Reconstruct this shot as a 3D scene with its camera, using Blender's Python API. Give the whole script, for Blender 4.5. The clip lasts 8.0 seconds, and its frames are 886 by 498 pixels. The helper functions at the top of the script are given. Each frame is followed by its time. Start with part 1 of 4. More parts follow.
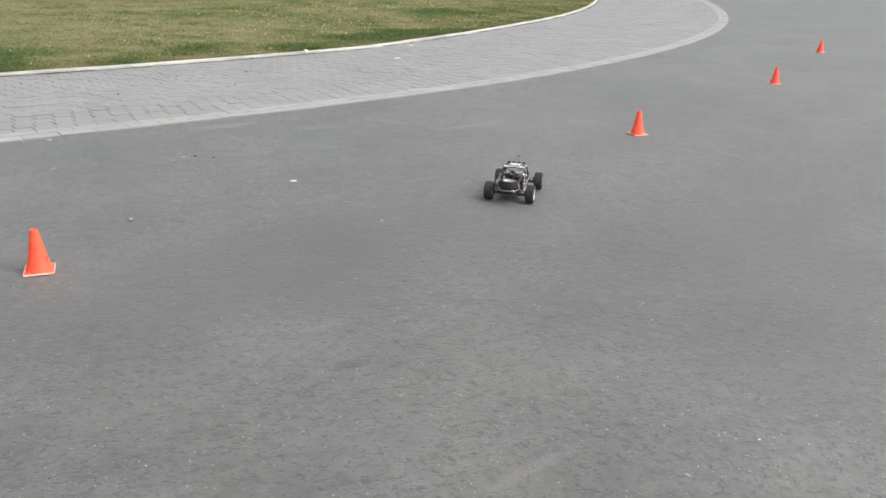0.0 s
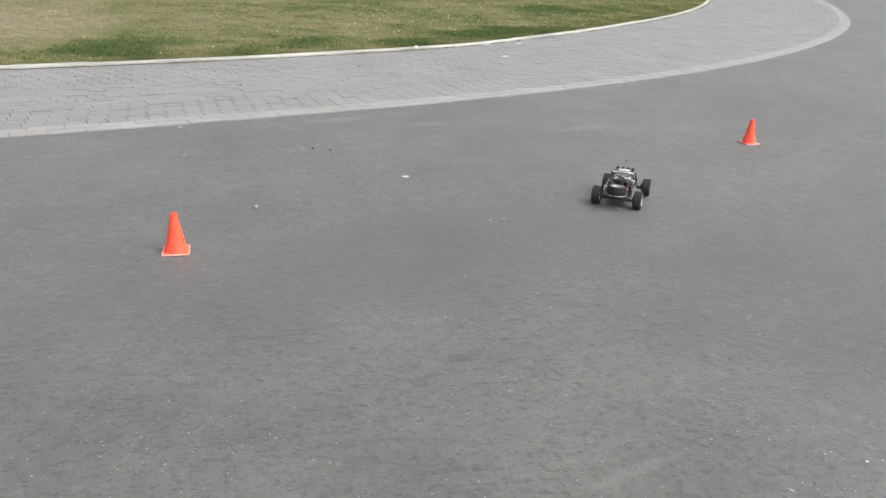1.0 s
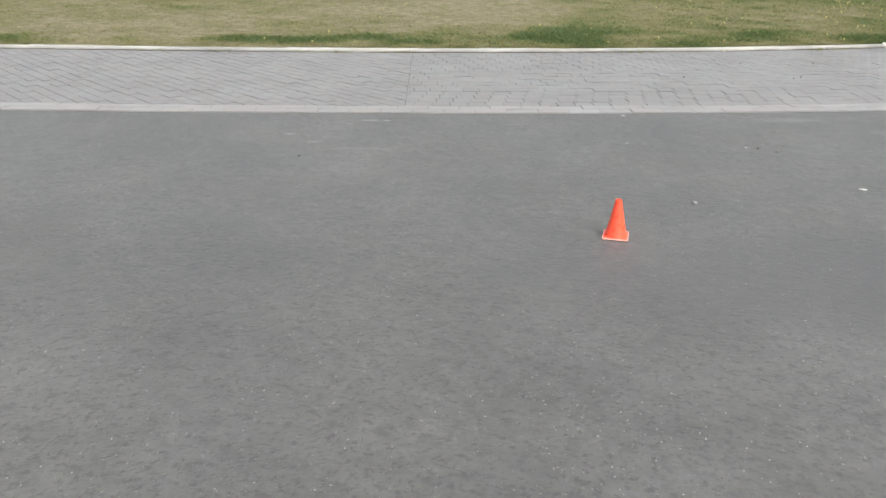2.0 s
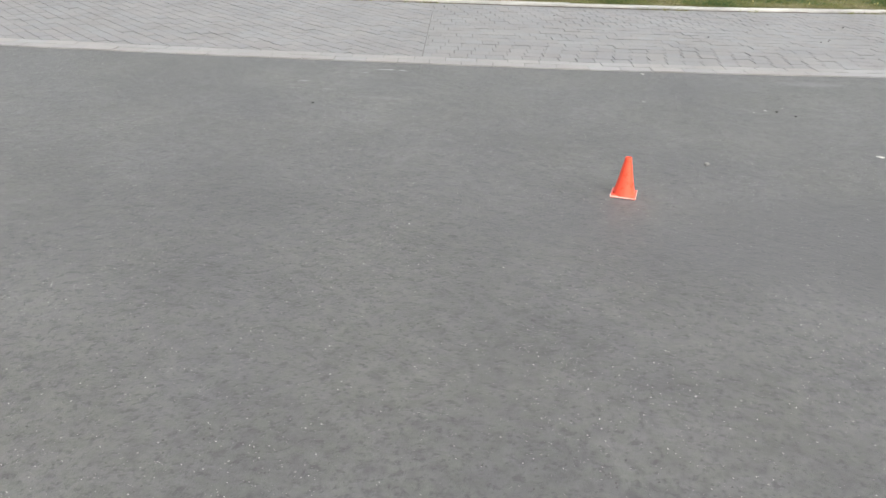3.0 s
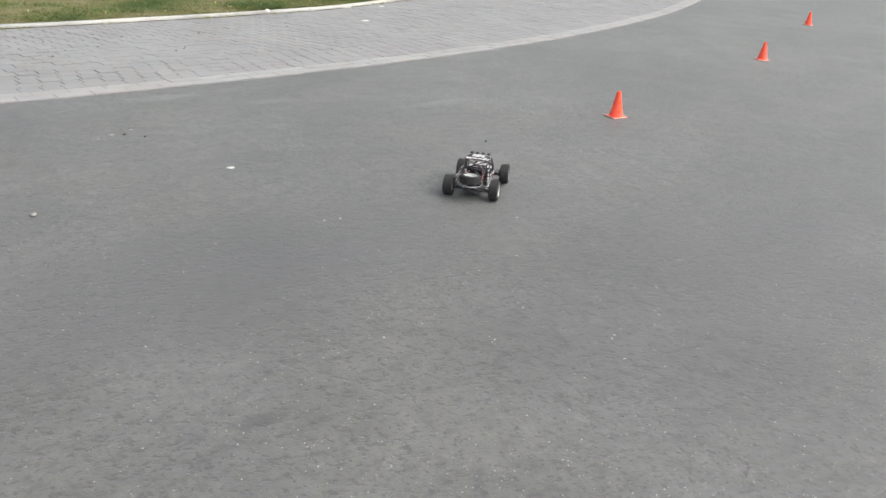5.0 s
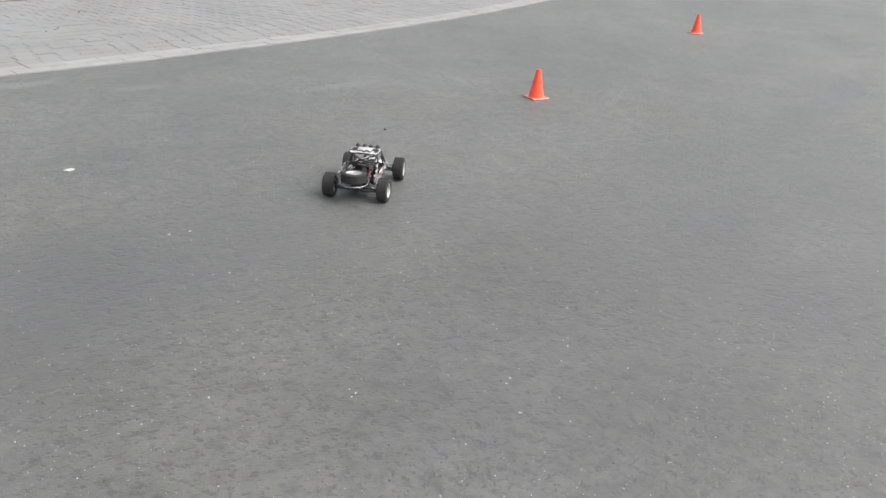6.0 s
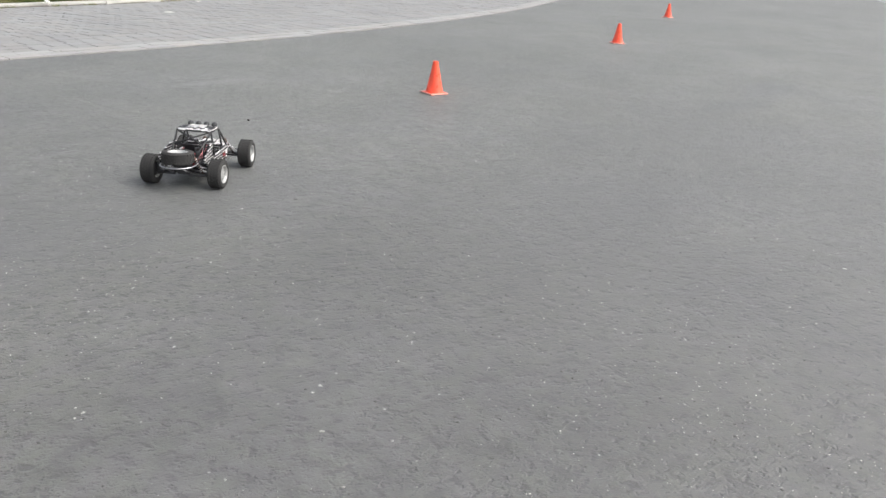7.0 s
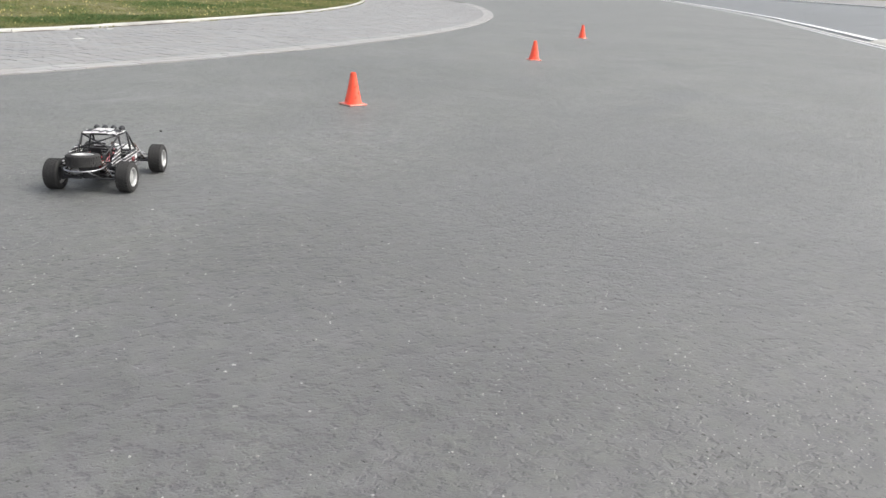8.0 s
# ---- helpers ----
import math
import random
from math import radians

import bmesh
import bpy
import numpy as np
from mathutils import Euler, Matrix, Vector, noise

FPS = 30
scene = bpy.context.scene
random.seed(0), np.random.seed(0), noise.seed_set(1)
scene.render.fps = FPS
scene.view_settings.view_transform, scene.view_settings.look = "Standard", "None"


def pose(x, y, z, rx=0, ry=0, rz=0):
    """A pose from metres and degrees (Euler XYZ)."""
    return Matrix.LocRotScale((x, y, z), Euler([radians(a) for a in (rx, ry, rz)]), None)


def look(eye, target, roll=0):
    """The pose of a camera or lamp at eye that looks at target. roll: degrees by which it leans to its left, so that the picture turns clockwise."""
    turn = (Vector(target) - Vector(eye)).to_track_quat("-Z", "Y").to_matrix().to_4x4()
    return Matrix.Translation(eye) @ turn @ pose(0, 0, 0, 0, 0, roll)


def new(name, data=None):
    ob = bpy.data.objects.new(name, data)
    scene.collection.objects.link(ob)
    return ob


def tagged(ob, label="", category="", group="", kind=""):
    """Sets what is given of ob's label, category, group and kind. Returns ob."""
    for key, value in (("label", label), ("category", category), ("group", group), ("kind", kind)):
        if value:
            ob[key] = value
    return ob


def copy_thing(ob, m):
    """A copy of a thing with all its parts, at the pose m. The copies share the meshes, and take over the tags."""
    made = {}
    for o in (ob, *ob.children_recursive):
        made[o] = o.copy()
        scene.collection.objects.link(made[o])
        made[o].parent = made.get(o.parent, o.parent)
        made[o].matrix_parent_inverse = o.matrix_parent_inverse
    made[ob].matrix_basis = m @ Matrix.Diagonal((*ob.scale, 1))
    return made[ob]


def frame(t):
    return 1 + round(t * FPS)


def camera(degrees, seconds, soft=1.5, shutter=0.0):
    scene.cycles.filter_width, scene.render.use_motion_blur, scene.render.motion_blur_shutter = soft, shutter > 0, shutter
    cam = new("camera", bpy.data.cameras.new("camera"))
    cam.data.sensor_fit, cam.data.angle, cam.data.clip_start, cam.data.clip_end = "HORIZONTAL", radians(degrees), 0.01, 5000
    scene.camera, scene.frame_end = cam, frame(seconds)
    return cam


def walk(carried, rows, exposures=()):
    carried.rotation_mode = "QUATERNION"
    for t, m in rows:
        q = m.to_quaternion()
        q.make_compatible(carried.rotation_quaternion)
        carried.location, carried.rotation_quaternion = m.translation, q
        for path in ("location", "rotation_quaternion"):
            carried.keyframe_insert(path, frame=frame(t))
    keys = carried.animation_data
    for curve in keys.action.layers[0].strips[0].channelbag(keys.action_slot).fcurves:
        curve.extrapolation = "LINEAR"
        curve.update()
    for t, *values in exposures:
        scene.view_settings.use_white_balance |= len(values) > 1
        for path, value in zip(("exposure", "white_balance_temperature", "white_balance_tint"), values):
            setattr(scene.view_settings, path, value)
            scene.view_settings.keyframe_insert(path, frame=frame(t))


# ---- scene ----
# seconds and stops: the camera brightens its picture a little on the way
EXPOSURES = [(0, 0.86), (1.5, 0.80), (2.2, 0.80), (3.5, 0.90), (5.0, 0.90), (6.5, 0.93), (8.0, 0.97)]
cam = camera(57.41, 8.0)
PATH = [
    (0.00, look((0.234, 0.127, 1.645), (1.6906, 4.5795, -0.1023), 1.90)),
    (0.30, look((0.217, 0.072, 1.686), (1.7298, 4.5175, -0.0297), 1.84)),
    (0.50, look((0.162, 0.059, 1.713), (1.5949, 4.5149, -0.0450), 2.71)),
    (0.80, look((0.124, 0.036, 1.733), (1.2589, 4.5670, -0.0520), 2.62)),
    (1.00, look((0.098, 0.025, 1.724), (1.0096, 4.5988, -0.0788), 2.56)),
    (1.30, look((0.061, -0.003, 1.734), (0.5043, 4.6040, -0.1566), 1.16)),
    (1.50, look((-0.000, -0.000, 1.746), (-0.0000, 4.6031, -0.2068), 0.82)),
    (1.70, look((-0.059, -0.016, 1.745), (-0.5759, 4.5512, -0.2235), 0.51)),
    (2.00, look((-0.117, -0.043, 1.751), (-1.5726, 4.3386, -0.1690), 0.35)),
    (2.20, look((-0.149, -0.100, 1.768), (-2.0516, 4.1109, -0.1409), 0.33)),
    (2.40, look((-0.141, -0.101, 1.766), (-2.2943, 3.9760, -0.1683), 0.51)),
    (2.60, look((-0.113, -0.085, 1.757), (-2.2190, 3.9829, -0.2477), 0.98)),
    (2.80, look((-0.075, -0.061, 1.743), (-1.9330, 4.0835, -0.3483), 1.56)),
    (3.05, look((-0.031, -0.030, 1.728), (-1.4303, 4.2428, -0.4582), 2.18)),
    (3.30, look((-0.009, -0.015, 1.722), (-0.9546, 4.3644, -0.4972), 2.39)),
    (3.50, look((0.006, -0.006, 1.725), (-0.6264, 4.4360, -0.4823), 2.30)),
    (3.70, look((-0.034, 0.033, 1.692), (-0.4463, 4.5045, -0.5063), 1.78)),
    (4.00, look((0.075, 0.090, 1.701), (0.0601, 4.6153, -0.4248), 2.54)),
    (4.20, look((0.074, 0.122, 1.704), (0.5464, 4.6366, -0.3930), 3.45)),
    (4.50, look((0.206, 0.282, 1.699), (1.0783, 4.7508, -0.3666), 3.48)),
    (4.60, look((0.295, 0.371, 1.683), (1.3256, 4.8623, -0.2580), 3.15)),
    (4.70, look((0.388, 0.467, 1.657), (1.5857, 4.8827, -0.3595), 2.94)),
    (4.80, look((0.468, 0.558, 1.644), (1.8791, 4.8765, -0.4427), 3.07)),
    (5.00, look((0.569, 0.699, 1.693), (2.1399, 5.0136, -0.2850), 3.72)),
    (5.20, look((0.658, 0.808, 1.678), (2.2224, 5.1380, -0.2731), 2.41)),
    (5.45, look((0.786, 0.956, 1.651), (2.4041, 5.2671, -0.2968), 1.77)),
    (5.75, look((0.977, 1.148, 1.600), (2.7405, 5.3765, -0.4023), 2.65)),
    (6.05, look((1.204, 1.334, 1.531), (3.0598, 5.4841, -0.5499), 3.66)),
    (6.30, look((1.414, 1.467, 1.462), (3.2088, 5.6171, -0.6734), 3.33)),
    (6.50, look((1.590, 1.562, 1.403), (3.2607, 5.7466, -0.7650), 2.33)),
    (6.70, look((1.706, 1.624, 1.245), (3.5937, 5.8052, -0.7433), 2.80)),
    (6.80, look((1.748, 1.651, 1.163), (3.7211, 5.7979, -0.8143), 2.91)),
    (6.90, look((1.779, 1.674, 1.093), (3.8319, 5.8105, -0.8249), 3.03)),
    (7.00, look((1.800, 1.689, 1.041), (3.9680, 5.8264, -0.7431), 3.39)),
    (7.10, look((1.809, 1.694, 1.003), (4.0661, 5.8288, -0.6742), 3.99)),
    (7.20, look((1.814, 1.695, 0.949), (4.2266, 5.7899, -0.6060), 4.20)),
    (7.30, look((1.822, 1.688, 0.889), (4.2361, 5.7752, -0.6832), 4.11)),
    (7.40, look((1.838, 1.672, 0.886), (4.2383, 5.7192, -0.8043), 4.51)),
    (7.50, look((1.849, 1.657, 0.886), (4.3139, 5.6585, -0.8195), 4.75)),
    (7.80, look((1.852, 1.646, 0.885), (4.5010, 5.5647, -0.7347), 2.72)),
    (8.00, look((1.831, 1.650, 0.885), (4.3956, 5.6411, -0.6954), 2.65)),
]
walk(cam, PATH, EXPOSURES)

# ---- world, sun and exposure ----
SUN_HEIGHT, SUN_TURN = radians(50), radians(124)
world = bpy.data.worlds.new("sky")
scene.world = world
world.use_nodes = True
wn = world.node_tree
sky = wn.nodes.new("ShaderNodeTexSky")
sky.sky_type, sky.sun_disc = "NISHITA", False
sky.sun_elevation, sky.sun_rotation = SUN_HEIGHT, SUN_TURN
sky.air_density, sky.dust_density, sky.ozone_density = 1.0, 6.0, 1.0
pale = wn.nodes.new("ShaderNodeHueSaturation")  # an overcast sky has little colour
pale.inputs["Saturation"].default_value = 0.34
wn.links.new(sky.outputs[0], pale.inputs["Color"])
wn.links.new(pale.outputs[0], wn.nodes["Background"].inputs["Color"])
wn.nodes["Background"].inputs["Strength"].default_value = 0.14
sun = new("sun", bpy.data.lights.new("sun", "SUN"))
sun.data.energy, sun.data.angle, sun.data.color = 0.75, radians(60), (0.985, 1.0, 0.985)
sun.matrix_basis = look((0, 0, 30), (-30 * math.sin(SUN_TURN) / math.tan(SUN_HEIGHT), -30 * math.cos(SUN_TURN) / math.tan(SUN_HEIGHT), 0))


# ---- materials ----
class Mat:
    """A small builder of node materials on world or object coordinates."""

    def __init__(self, name, roughness=0.8, metallic=0.0, specular=0.5, where="world"):
        self.m = bpy.data.materials.new(name)
        self.m.use_nodes = True
        self.t = self.m.node_tree
        self.b = self.t.nodes["Principled BSDF"]
        self.b.inputs["Roughness"].default_value = roughness
        self.b.inputs["Metallic"].default_value = metallic
        self.b.inputs["Specular IOR Level"].default_value = specular
        if where == "world":
            self.co = self.node("ShaderNodeNewGeometry").outputs["Position"]
        else:
            self.co = self.node("ShaderNodeTexCoord").outputs["Object"]

    def node(self, kind, **values):
        n = self.t.nodes.new(kind)
        for k, v in values.items():
            n.inputs[k.replace("_", " ")].default_value = v
        return n

    def link(self, a, b):
        self.t.links.new(a, b)

    def stretch(self, x, y, z, turn=0.0):
        n = self.node("ShaderNodeMapping")
        n.inputs["Scale"].default_value = (x, y, z)
        n.inputs["Rotation"].default_value = (0, 0, turn)
        self.link(self.co, n.inputs["Vector"])
        return n.outputs[0]

    def noise(self, scale, detail=3.0, rough=0.55, co=None):
        n = self.node("ShaderNodeTexNoise", Scale=scale, Detail=detail, Roughness=rough)
        self.link(co or self.co, n.inputs["Vector"])
        return n.outputs["Fac"]

    def cells(self, scale, out="Distance", feature="F1", co=None):
        n = self.node("ShaderNodeTexVoronoi", Scale=scale)
        n.feature = feature
        self.link(co or self.co, n.inputs["Vector"])
        return n.outputs[out]

    def ramp(self, fac, *stops):
        n = self.node("ShaderNodeValToRGB")
        el = n.color_ramp.elements
        while len(el) < len(stops):
            el.new(0.5)
        for e, (at, c) in zip(el, stops):
            e.position = at
            e.color = (c, c, c, 1) if isinstance(c, (int, float)) else (*c, 1)
        self.link(fac, n.inputs["Fac"])
        return n.outputs["Color"]

    def mix(self, fac, a, b, mode="MIX"):
        n = self.node("ShaderNodeMix")
        n.data_type, n.blend_type = "RGBA", mode
        for k, v in ((0, fac), (6, a), (7, b)):
            sock = n.inputs[k]
            if isinstance(v, (int, float)):
                sock.default_value = v if k == 0 else (v, v, v, 1)
            elif isinstance(v, tuple):
                sock.default_value = (*v, 1)
            else:
                self.link(v, sock)
        return n.outputs[2]

    def math(self, op, a, b=0.0):
        n = self.node("ShaderNodeMath")
        n.operation = op
        for sock, v in zip(n.inputs, (a, b)):
            if isinstance(v, (int, float)):
                sock.default_value = v
            else:
                self.link(v, sock)
        return n.outputs[0]

    def node_value(self, colour):
        n = self.node("ShaderNodeSeparateColor")
        self.link(colour, n.inputs[0])
        return n.outputs[0]

    def color(self, c):
        if isinstance(c, tuple):
            self.b.inputs["Base Color"].default_value = (*c, 1)
        else:
            self.link(c, self.b.inputs["Base Color"])
        return self

    def rough(self, r):
        self.link(r, self.b.inputs["Roughness"])
        return self

    def bump(self, height, distance, strength=1.0):
        n = self.node("ShaderNodeBump", Strength=strength, Distance=distance)
        self.link(height, n.inputs["Height"])
        self.link(n.outputs[0], self.b.inputs["Normal"])
        return self


def asphalt(name, tone, patches):
    """Worn asphalt: aggregate, open pits in clusters, pale chips, broad stains, and darker or scuffed patches."""
    m = Mat(name, 0.62, specular=0.9)
    # bluish sheen stands in for haze and sky glare at a glancing view
    m.b.inputs["Sheen Weight"].default_value = 0.085
    m.b.inputs["Sheen Roughness"].default_value = 0.45
    m.b.inputs["Sheen Tint"].default_value = (0.92, 0.97, 1.0, 1)
    stones = m.cells(170, "Color")
    grain = m.ramp(stones, (0.0, 0.94), (1.0, 1.06))
    fine = m.ramp(m.noise(420, 2.0), (0.3, 0.97), (0.7, 1.03))
    where = m.node_value(m.ramp(m.noise(1.9, 5.0, 0.68), (0.32, 0.0), (0.62, 1.0)))

    def holes(scale, detail, least, more, edge):
        """Scattered holes where a noise falls below a level that follows the worn places."""
        level = m.math("ADD", m.math("MULTIPLY", where, more), least)
        h = m.math("MULTIPLY", m.math("SUBTRACT", level, m.noise(scale, detail, 0.55)), edge)
        return m.math("MINIMUM", m.math("MAXIMUM", h, 0.0), 1.0)

    # short open pits where stones and fines have come out, crowded in the worn places
    pits = m.math("MULTIPLY", holes(70, 2.2, 0.386, 0.060, 10.0), 0.4)
    pits = m.math("MAXIMUM", pits, m.math("MULTIPLY", holes(40, 2.2, 0.396, 0.060, 9.0), 0.75))
    pits = m.math("MAXIMUM", pits, m.math("MULTIPLY", holes(25, 3.0, 0.416, 0.055, 8.0), 0.95))
    pits = m.math("MAXIMUM", pits, m.math("MULTIPLY", holes(15, 4.0, 0.400, 0.065, 7.0), 0.6))
    lumps = m.ramp(m.noise(40, 4.0, 0.65), (0.36, 0.90), (0.64, 1.09))
    broad = m.ramp(m.noise(0.42, 4.0, 0.6), (0.36, 0.86), (0.64, 1.11))
    mid = m.ramp(m.noise(1.6, 4.0, 0.6), (0.36, 0.86), (0.64, 1.10))
    spots = m.ramp(m.noise(9.0, 4.0, 0.6), (0.36, 0.88), (0.64, 1.10))
    clots = m.ramp(m.noise(15, 3.0, 0.6), (0.36, 0.91), (0.64, 1.08))
    tint = m.mix(m.ramp(m.noise(1.1, 2.0), (0.38, 0.0), (0.62, 1.0)), (0.997, 1.0, 1.012), (1.0, 1.006, 0.97))
    tint = m.mix(1.0, tint, m.mix(m.ramp(m.noise(13, 2.0), (0.4, 0.0), (0.6, 1.0)), (1.012, 0.99, 1.03), (0.99, 1.008, 0.965)), "MULTIPLY")
    c = m.mix(1.0, tone, tint, "MULTIPLY")
    for k in (grain, fine, broad, mid, spots, clots, lumps):
        c = m.mix(1.0, c, k, "MULTIPLY")
    # pits mixed darker: the shade inside them is put into the colour
    c = m.mix(m.math("MULTIPLY", pits, 0.68), c, (0.034, 0.034, 0.033))
    # pale chips that are set in the surface
    chip = m.ramp(m.cells(80, "Color"), (0.945, 0.0), (0.955, 1.0))
    small = m.ramp(m.cells(80), (0.20, 1.0), (0.34, 0.0))
    c = m.mix(m.math("MULTIPLY", m.math("MULTIPLY", chip, small), 0.8), c, (0.42, 0.41, 0.39))
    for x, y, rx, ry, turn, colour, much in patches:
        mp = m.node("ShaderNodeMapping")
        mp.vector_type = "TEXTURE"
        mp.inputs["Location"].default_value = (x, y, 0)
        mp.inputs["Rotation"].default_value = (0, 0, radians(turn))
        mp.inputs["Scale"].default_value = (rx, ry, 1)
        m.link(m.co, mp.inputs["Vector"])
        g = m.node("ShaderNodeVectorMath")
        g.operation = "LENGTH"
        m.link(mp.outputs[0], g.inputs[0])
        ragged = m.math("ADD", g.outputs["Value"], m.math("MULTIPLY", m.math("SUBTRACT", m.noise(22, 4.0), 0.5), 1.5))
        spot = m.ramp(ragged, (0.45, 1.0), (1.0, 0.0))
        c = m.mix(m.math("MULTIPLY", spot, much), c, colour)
    m.color(c)
    relief = m.math("SUBTRACT", m.math("MULTIPLY", m.cells(170), -0.20), m.math("MULTIPLY", pits, 0.75))
    return m.bump(m.math("ADD", relief, m.math("MULTIPLY", m.noise(420, 2.0), 0.3)), 0.0045, 0.8).m


def paving(name, tone, spread=0.14, stain=0.2):
    """Pressed concrete: each block a little different, gritty, with stains across the blocks."""
    m = Mat(name, 0.70, specular=0.6)
    m.b.inputs["Sheen Weight"].default_value = 0.08
    m.b.inputs["Sheen Roughness"].default_value = 0.45
    info = m.node("ShaderNodeObjectInfo").outputs["Random"]
    isle = m.node("ShaderNodeNewGeometry").outputs["Random Per Island"]
    each = m.ramp(m.math("FRACT", m.math("ADD", info, isle)), (0.0, 1 - spread), (1.0, 1 + spread))
    warm = m.mix(m.math("FRACT", m.math("MULTIPLY", m.math("ADD", info, isle), 7.3)), (0.985, 1.0, 1.03), (1.03, 0.995, 0.975))
    c = m.mix(1.0, m.mix(1.0, tone, each, "MULTIPLY"), warm, "MULTIPLY")
    c = m.mix(1.0, c, m.ramp(m.noise(160, 2.0), (0.3, 0.88), (0.7, 1.12)), "MULTIPLY")
    c = m.mix(1.0, c, m.ramp(m.noise(1.3, 4.0), (0.3, 1 - stain), (0.7, 1 + stain * 0.6)), "MULTIPLY")
    return m.color(c).bump(m.noise(220, 2.0), 0.002, 0.5).m


def plain(name, colour, roughness, metallic=0.0, specular=0.5, grain=0.1, scale=60.0, bump=0.0):
    """Paint, plastic, rubber or metal with a little dirt and grain."""
    m = Mat(name, roughness, metallic, specular, "object")
    n = m.noise(scale, 4.0, 0.6)
    c = m.mix(1.0, colour, m.ramp(n, (0.3, 1 - grain), (0.7, 1 + grain)), "MULTIPLY")
    m.color(c).rough(m.ramp(n, (0.3, max(roughness - 0.08, 0.03)), (0.7, min(roughness + 0.1, 1.0))))
    if bump:
        m.bump(m.noise(scale * 4, 2.0), bump, 0.6)
    return m.m


def striped(name, dark, light, scale, turn, roughness=0.3, edge=0.46, run=0.28, waver=3.5):
    """Painted shell with ragged pale stripes on a dark ground."""
    m = Mat(name, roughness, where="object")
    w = m.node("ShaderNodeTexWave", Scale=scale, Distortion=waver, Detail=2.0)
    w.inputs["Detail Scale"].default_value = 1.6
    w.bands_direction = "Z"
    m.link(m.stretch(run, 1.0, 1.0, turn), w.inputs["Vector"])
    fac = m.ramp(w.outputs["Fac"], (edge, 0.0), (edge + 0.10, 1.0))
    c = m.mix(fac, dark, light)
    c = m.mix(m.ramp(m.noise(45, 3.0), (0.62, 0.0), (0.70, 0.8)), c, (0.04, 0.035, 0.04))
    return m.color(c).m


def grass(name, long):
    """Turf between dry straw and green, by the tone that each clump carries."""
    m = Mat(name, 0.75, specular=0.2)
    a = m.node("ShaderNodeAttribute")
    a.attribute_name = "tone"
    isle = m.node("ShaderNodeNewGeometry").outputs["Random Per Island"]
    own = m.math("MULTIPLY", m.math("SUBTRACT", isle, 0.5), 0.5) if long else m.math("MULTIPLY", m.math("SUBTRACT", m.node_value(m.ramp(m.noise(6.5, 6.0, 0.7), (0.36, 0.0), (0.64, 1.0))), 0.5), 0.62)
    n = m.math("ADD", a.outputs["Fac"], own)
    c = m.ramp(n, (0.0, (0.240, 0.212, 0.139)), (0.34, (0.168, 0.156, 0.080)), (0.66, (0.146, 0.151, 0.062)), (1.0, (0.075, 0.113, 0.047)))
    c = m.mix(1.0, c, m.ramp(m.noise(11, 6.0, 0.74, m.stretch(0.5, 1.0, 1.0, 0.4)), (0.34, 0.70), (0.66, 1.28)), "MULTIPLY")
    if long:
        c = m.mix(1.0, c, (1.5, 1.5, 1.4), "MULTIPLY")
    m.color(c)
    if not long:
        return m.bump(m.noise(40, 4.0), 0.03, 0.8).m
    # thin blades let light through
    thin = m.node("ShaderNodeBsdfTranslucent")
    m.link(c, thin.inputs["Color"])
    both = m.node("ShaderNodeMixShader", Fac=0.5)
    m.link(m.b.outputs[0], both.inputs[1])
    m.link(thin.outputs[0], both.inputs[2])
    m.link(both.outputs[0], m.t.nodes["Material Output"].inputs["Surface"])
    return m.m


GREY = (0.1000, 0.0998, 0.0932)
# three broad darker areas, then worn or stained places on the road: x, y, two half sizes, turn, colour, strength
PATCHES = [
    (0.55, 4.25, 1.9, 0.85, 24, (0.064, 0.064, 0.063), 0.55),
    (4.4, 4.0, 3.0, 1.7, 32, (0.060, 0.060, 0.061), 0.45),
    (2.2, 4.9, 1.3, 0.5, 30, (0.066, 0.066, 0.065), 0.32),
    (0.806, 3.085, 0.13, 0.05, 12, (0.036, 0.036, 0.036), 0.6),
    (0.60, 7.95, 0.42, 0.10, 20, (0.18, 0.18, 0.175), 0.45),
    (3.00, 7.60, 0.45, 0.09, 20, (0.18, 0.18, 0.175), 0.35),
    (1.45, 7.75, 0.30, 0.10, 15, (0.17, 0.17, 0.165), 0.4),
    (-3.03, 6.64, 0.10, 0.022, 20, (0.36, 0.36, 0.35), 0.8),
    (-2.90, 6.67, 0.06, 0.018, 10, (0.36, 0.36, 0.35), 0.8),
    (-3.50, 5.95, 0.06, 0.020, 20, (0.34, 0.34, 0.33), 0.7),
    (-3.19, 5.79, 0.05, 0.014, 10, (0.30, 0.30, 0.29), 0.6),
    (-3.16, 6.45, 0.03, 0.020, 10, (0.30, 0.30, 0.29), 0.6),
    (-2.70, 5.74, 0.32, 0.045, 18, (0.17, 0.17, 0.165), 0.4),
    (1.25, 6.15, 0.50, 0.16, 12, (0.055, 0.055, 0.055), 0.35),
    (1.27, 2.225, 0.26, 0.035, 22, (0.17, 0.16, 0.15), 0.4),
    (6.5, 6.1, 0.55, 0.22, 20, (0.055, 0.055, 0.06), 0.4),
    (7.4, 6.6, 0.8, 0.25, 35, (0.055, 0.055, 0.06), 0.4),
    (-0.2, 6.7, 0.55, 0.06, -30, (0.06, 0.06, 0.06), 0.35),
]
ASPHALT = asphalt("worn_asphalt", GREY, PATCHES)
FOOTWAY = asphalt("lane_asphalt", (0.104, 0.109, 0.114), [])
PAVER = paving("paver_concrete", (0.196, 0.1965, 0.192), 0.06, 0.14)
EDGING = paving("edging_concrete", (0.262, 0.256, 0.247), 0.06, 0.12)
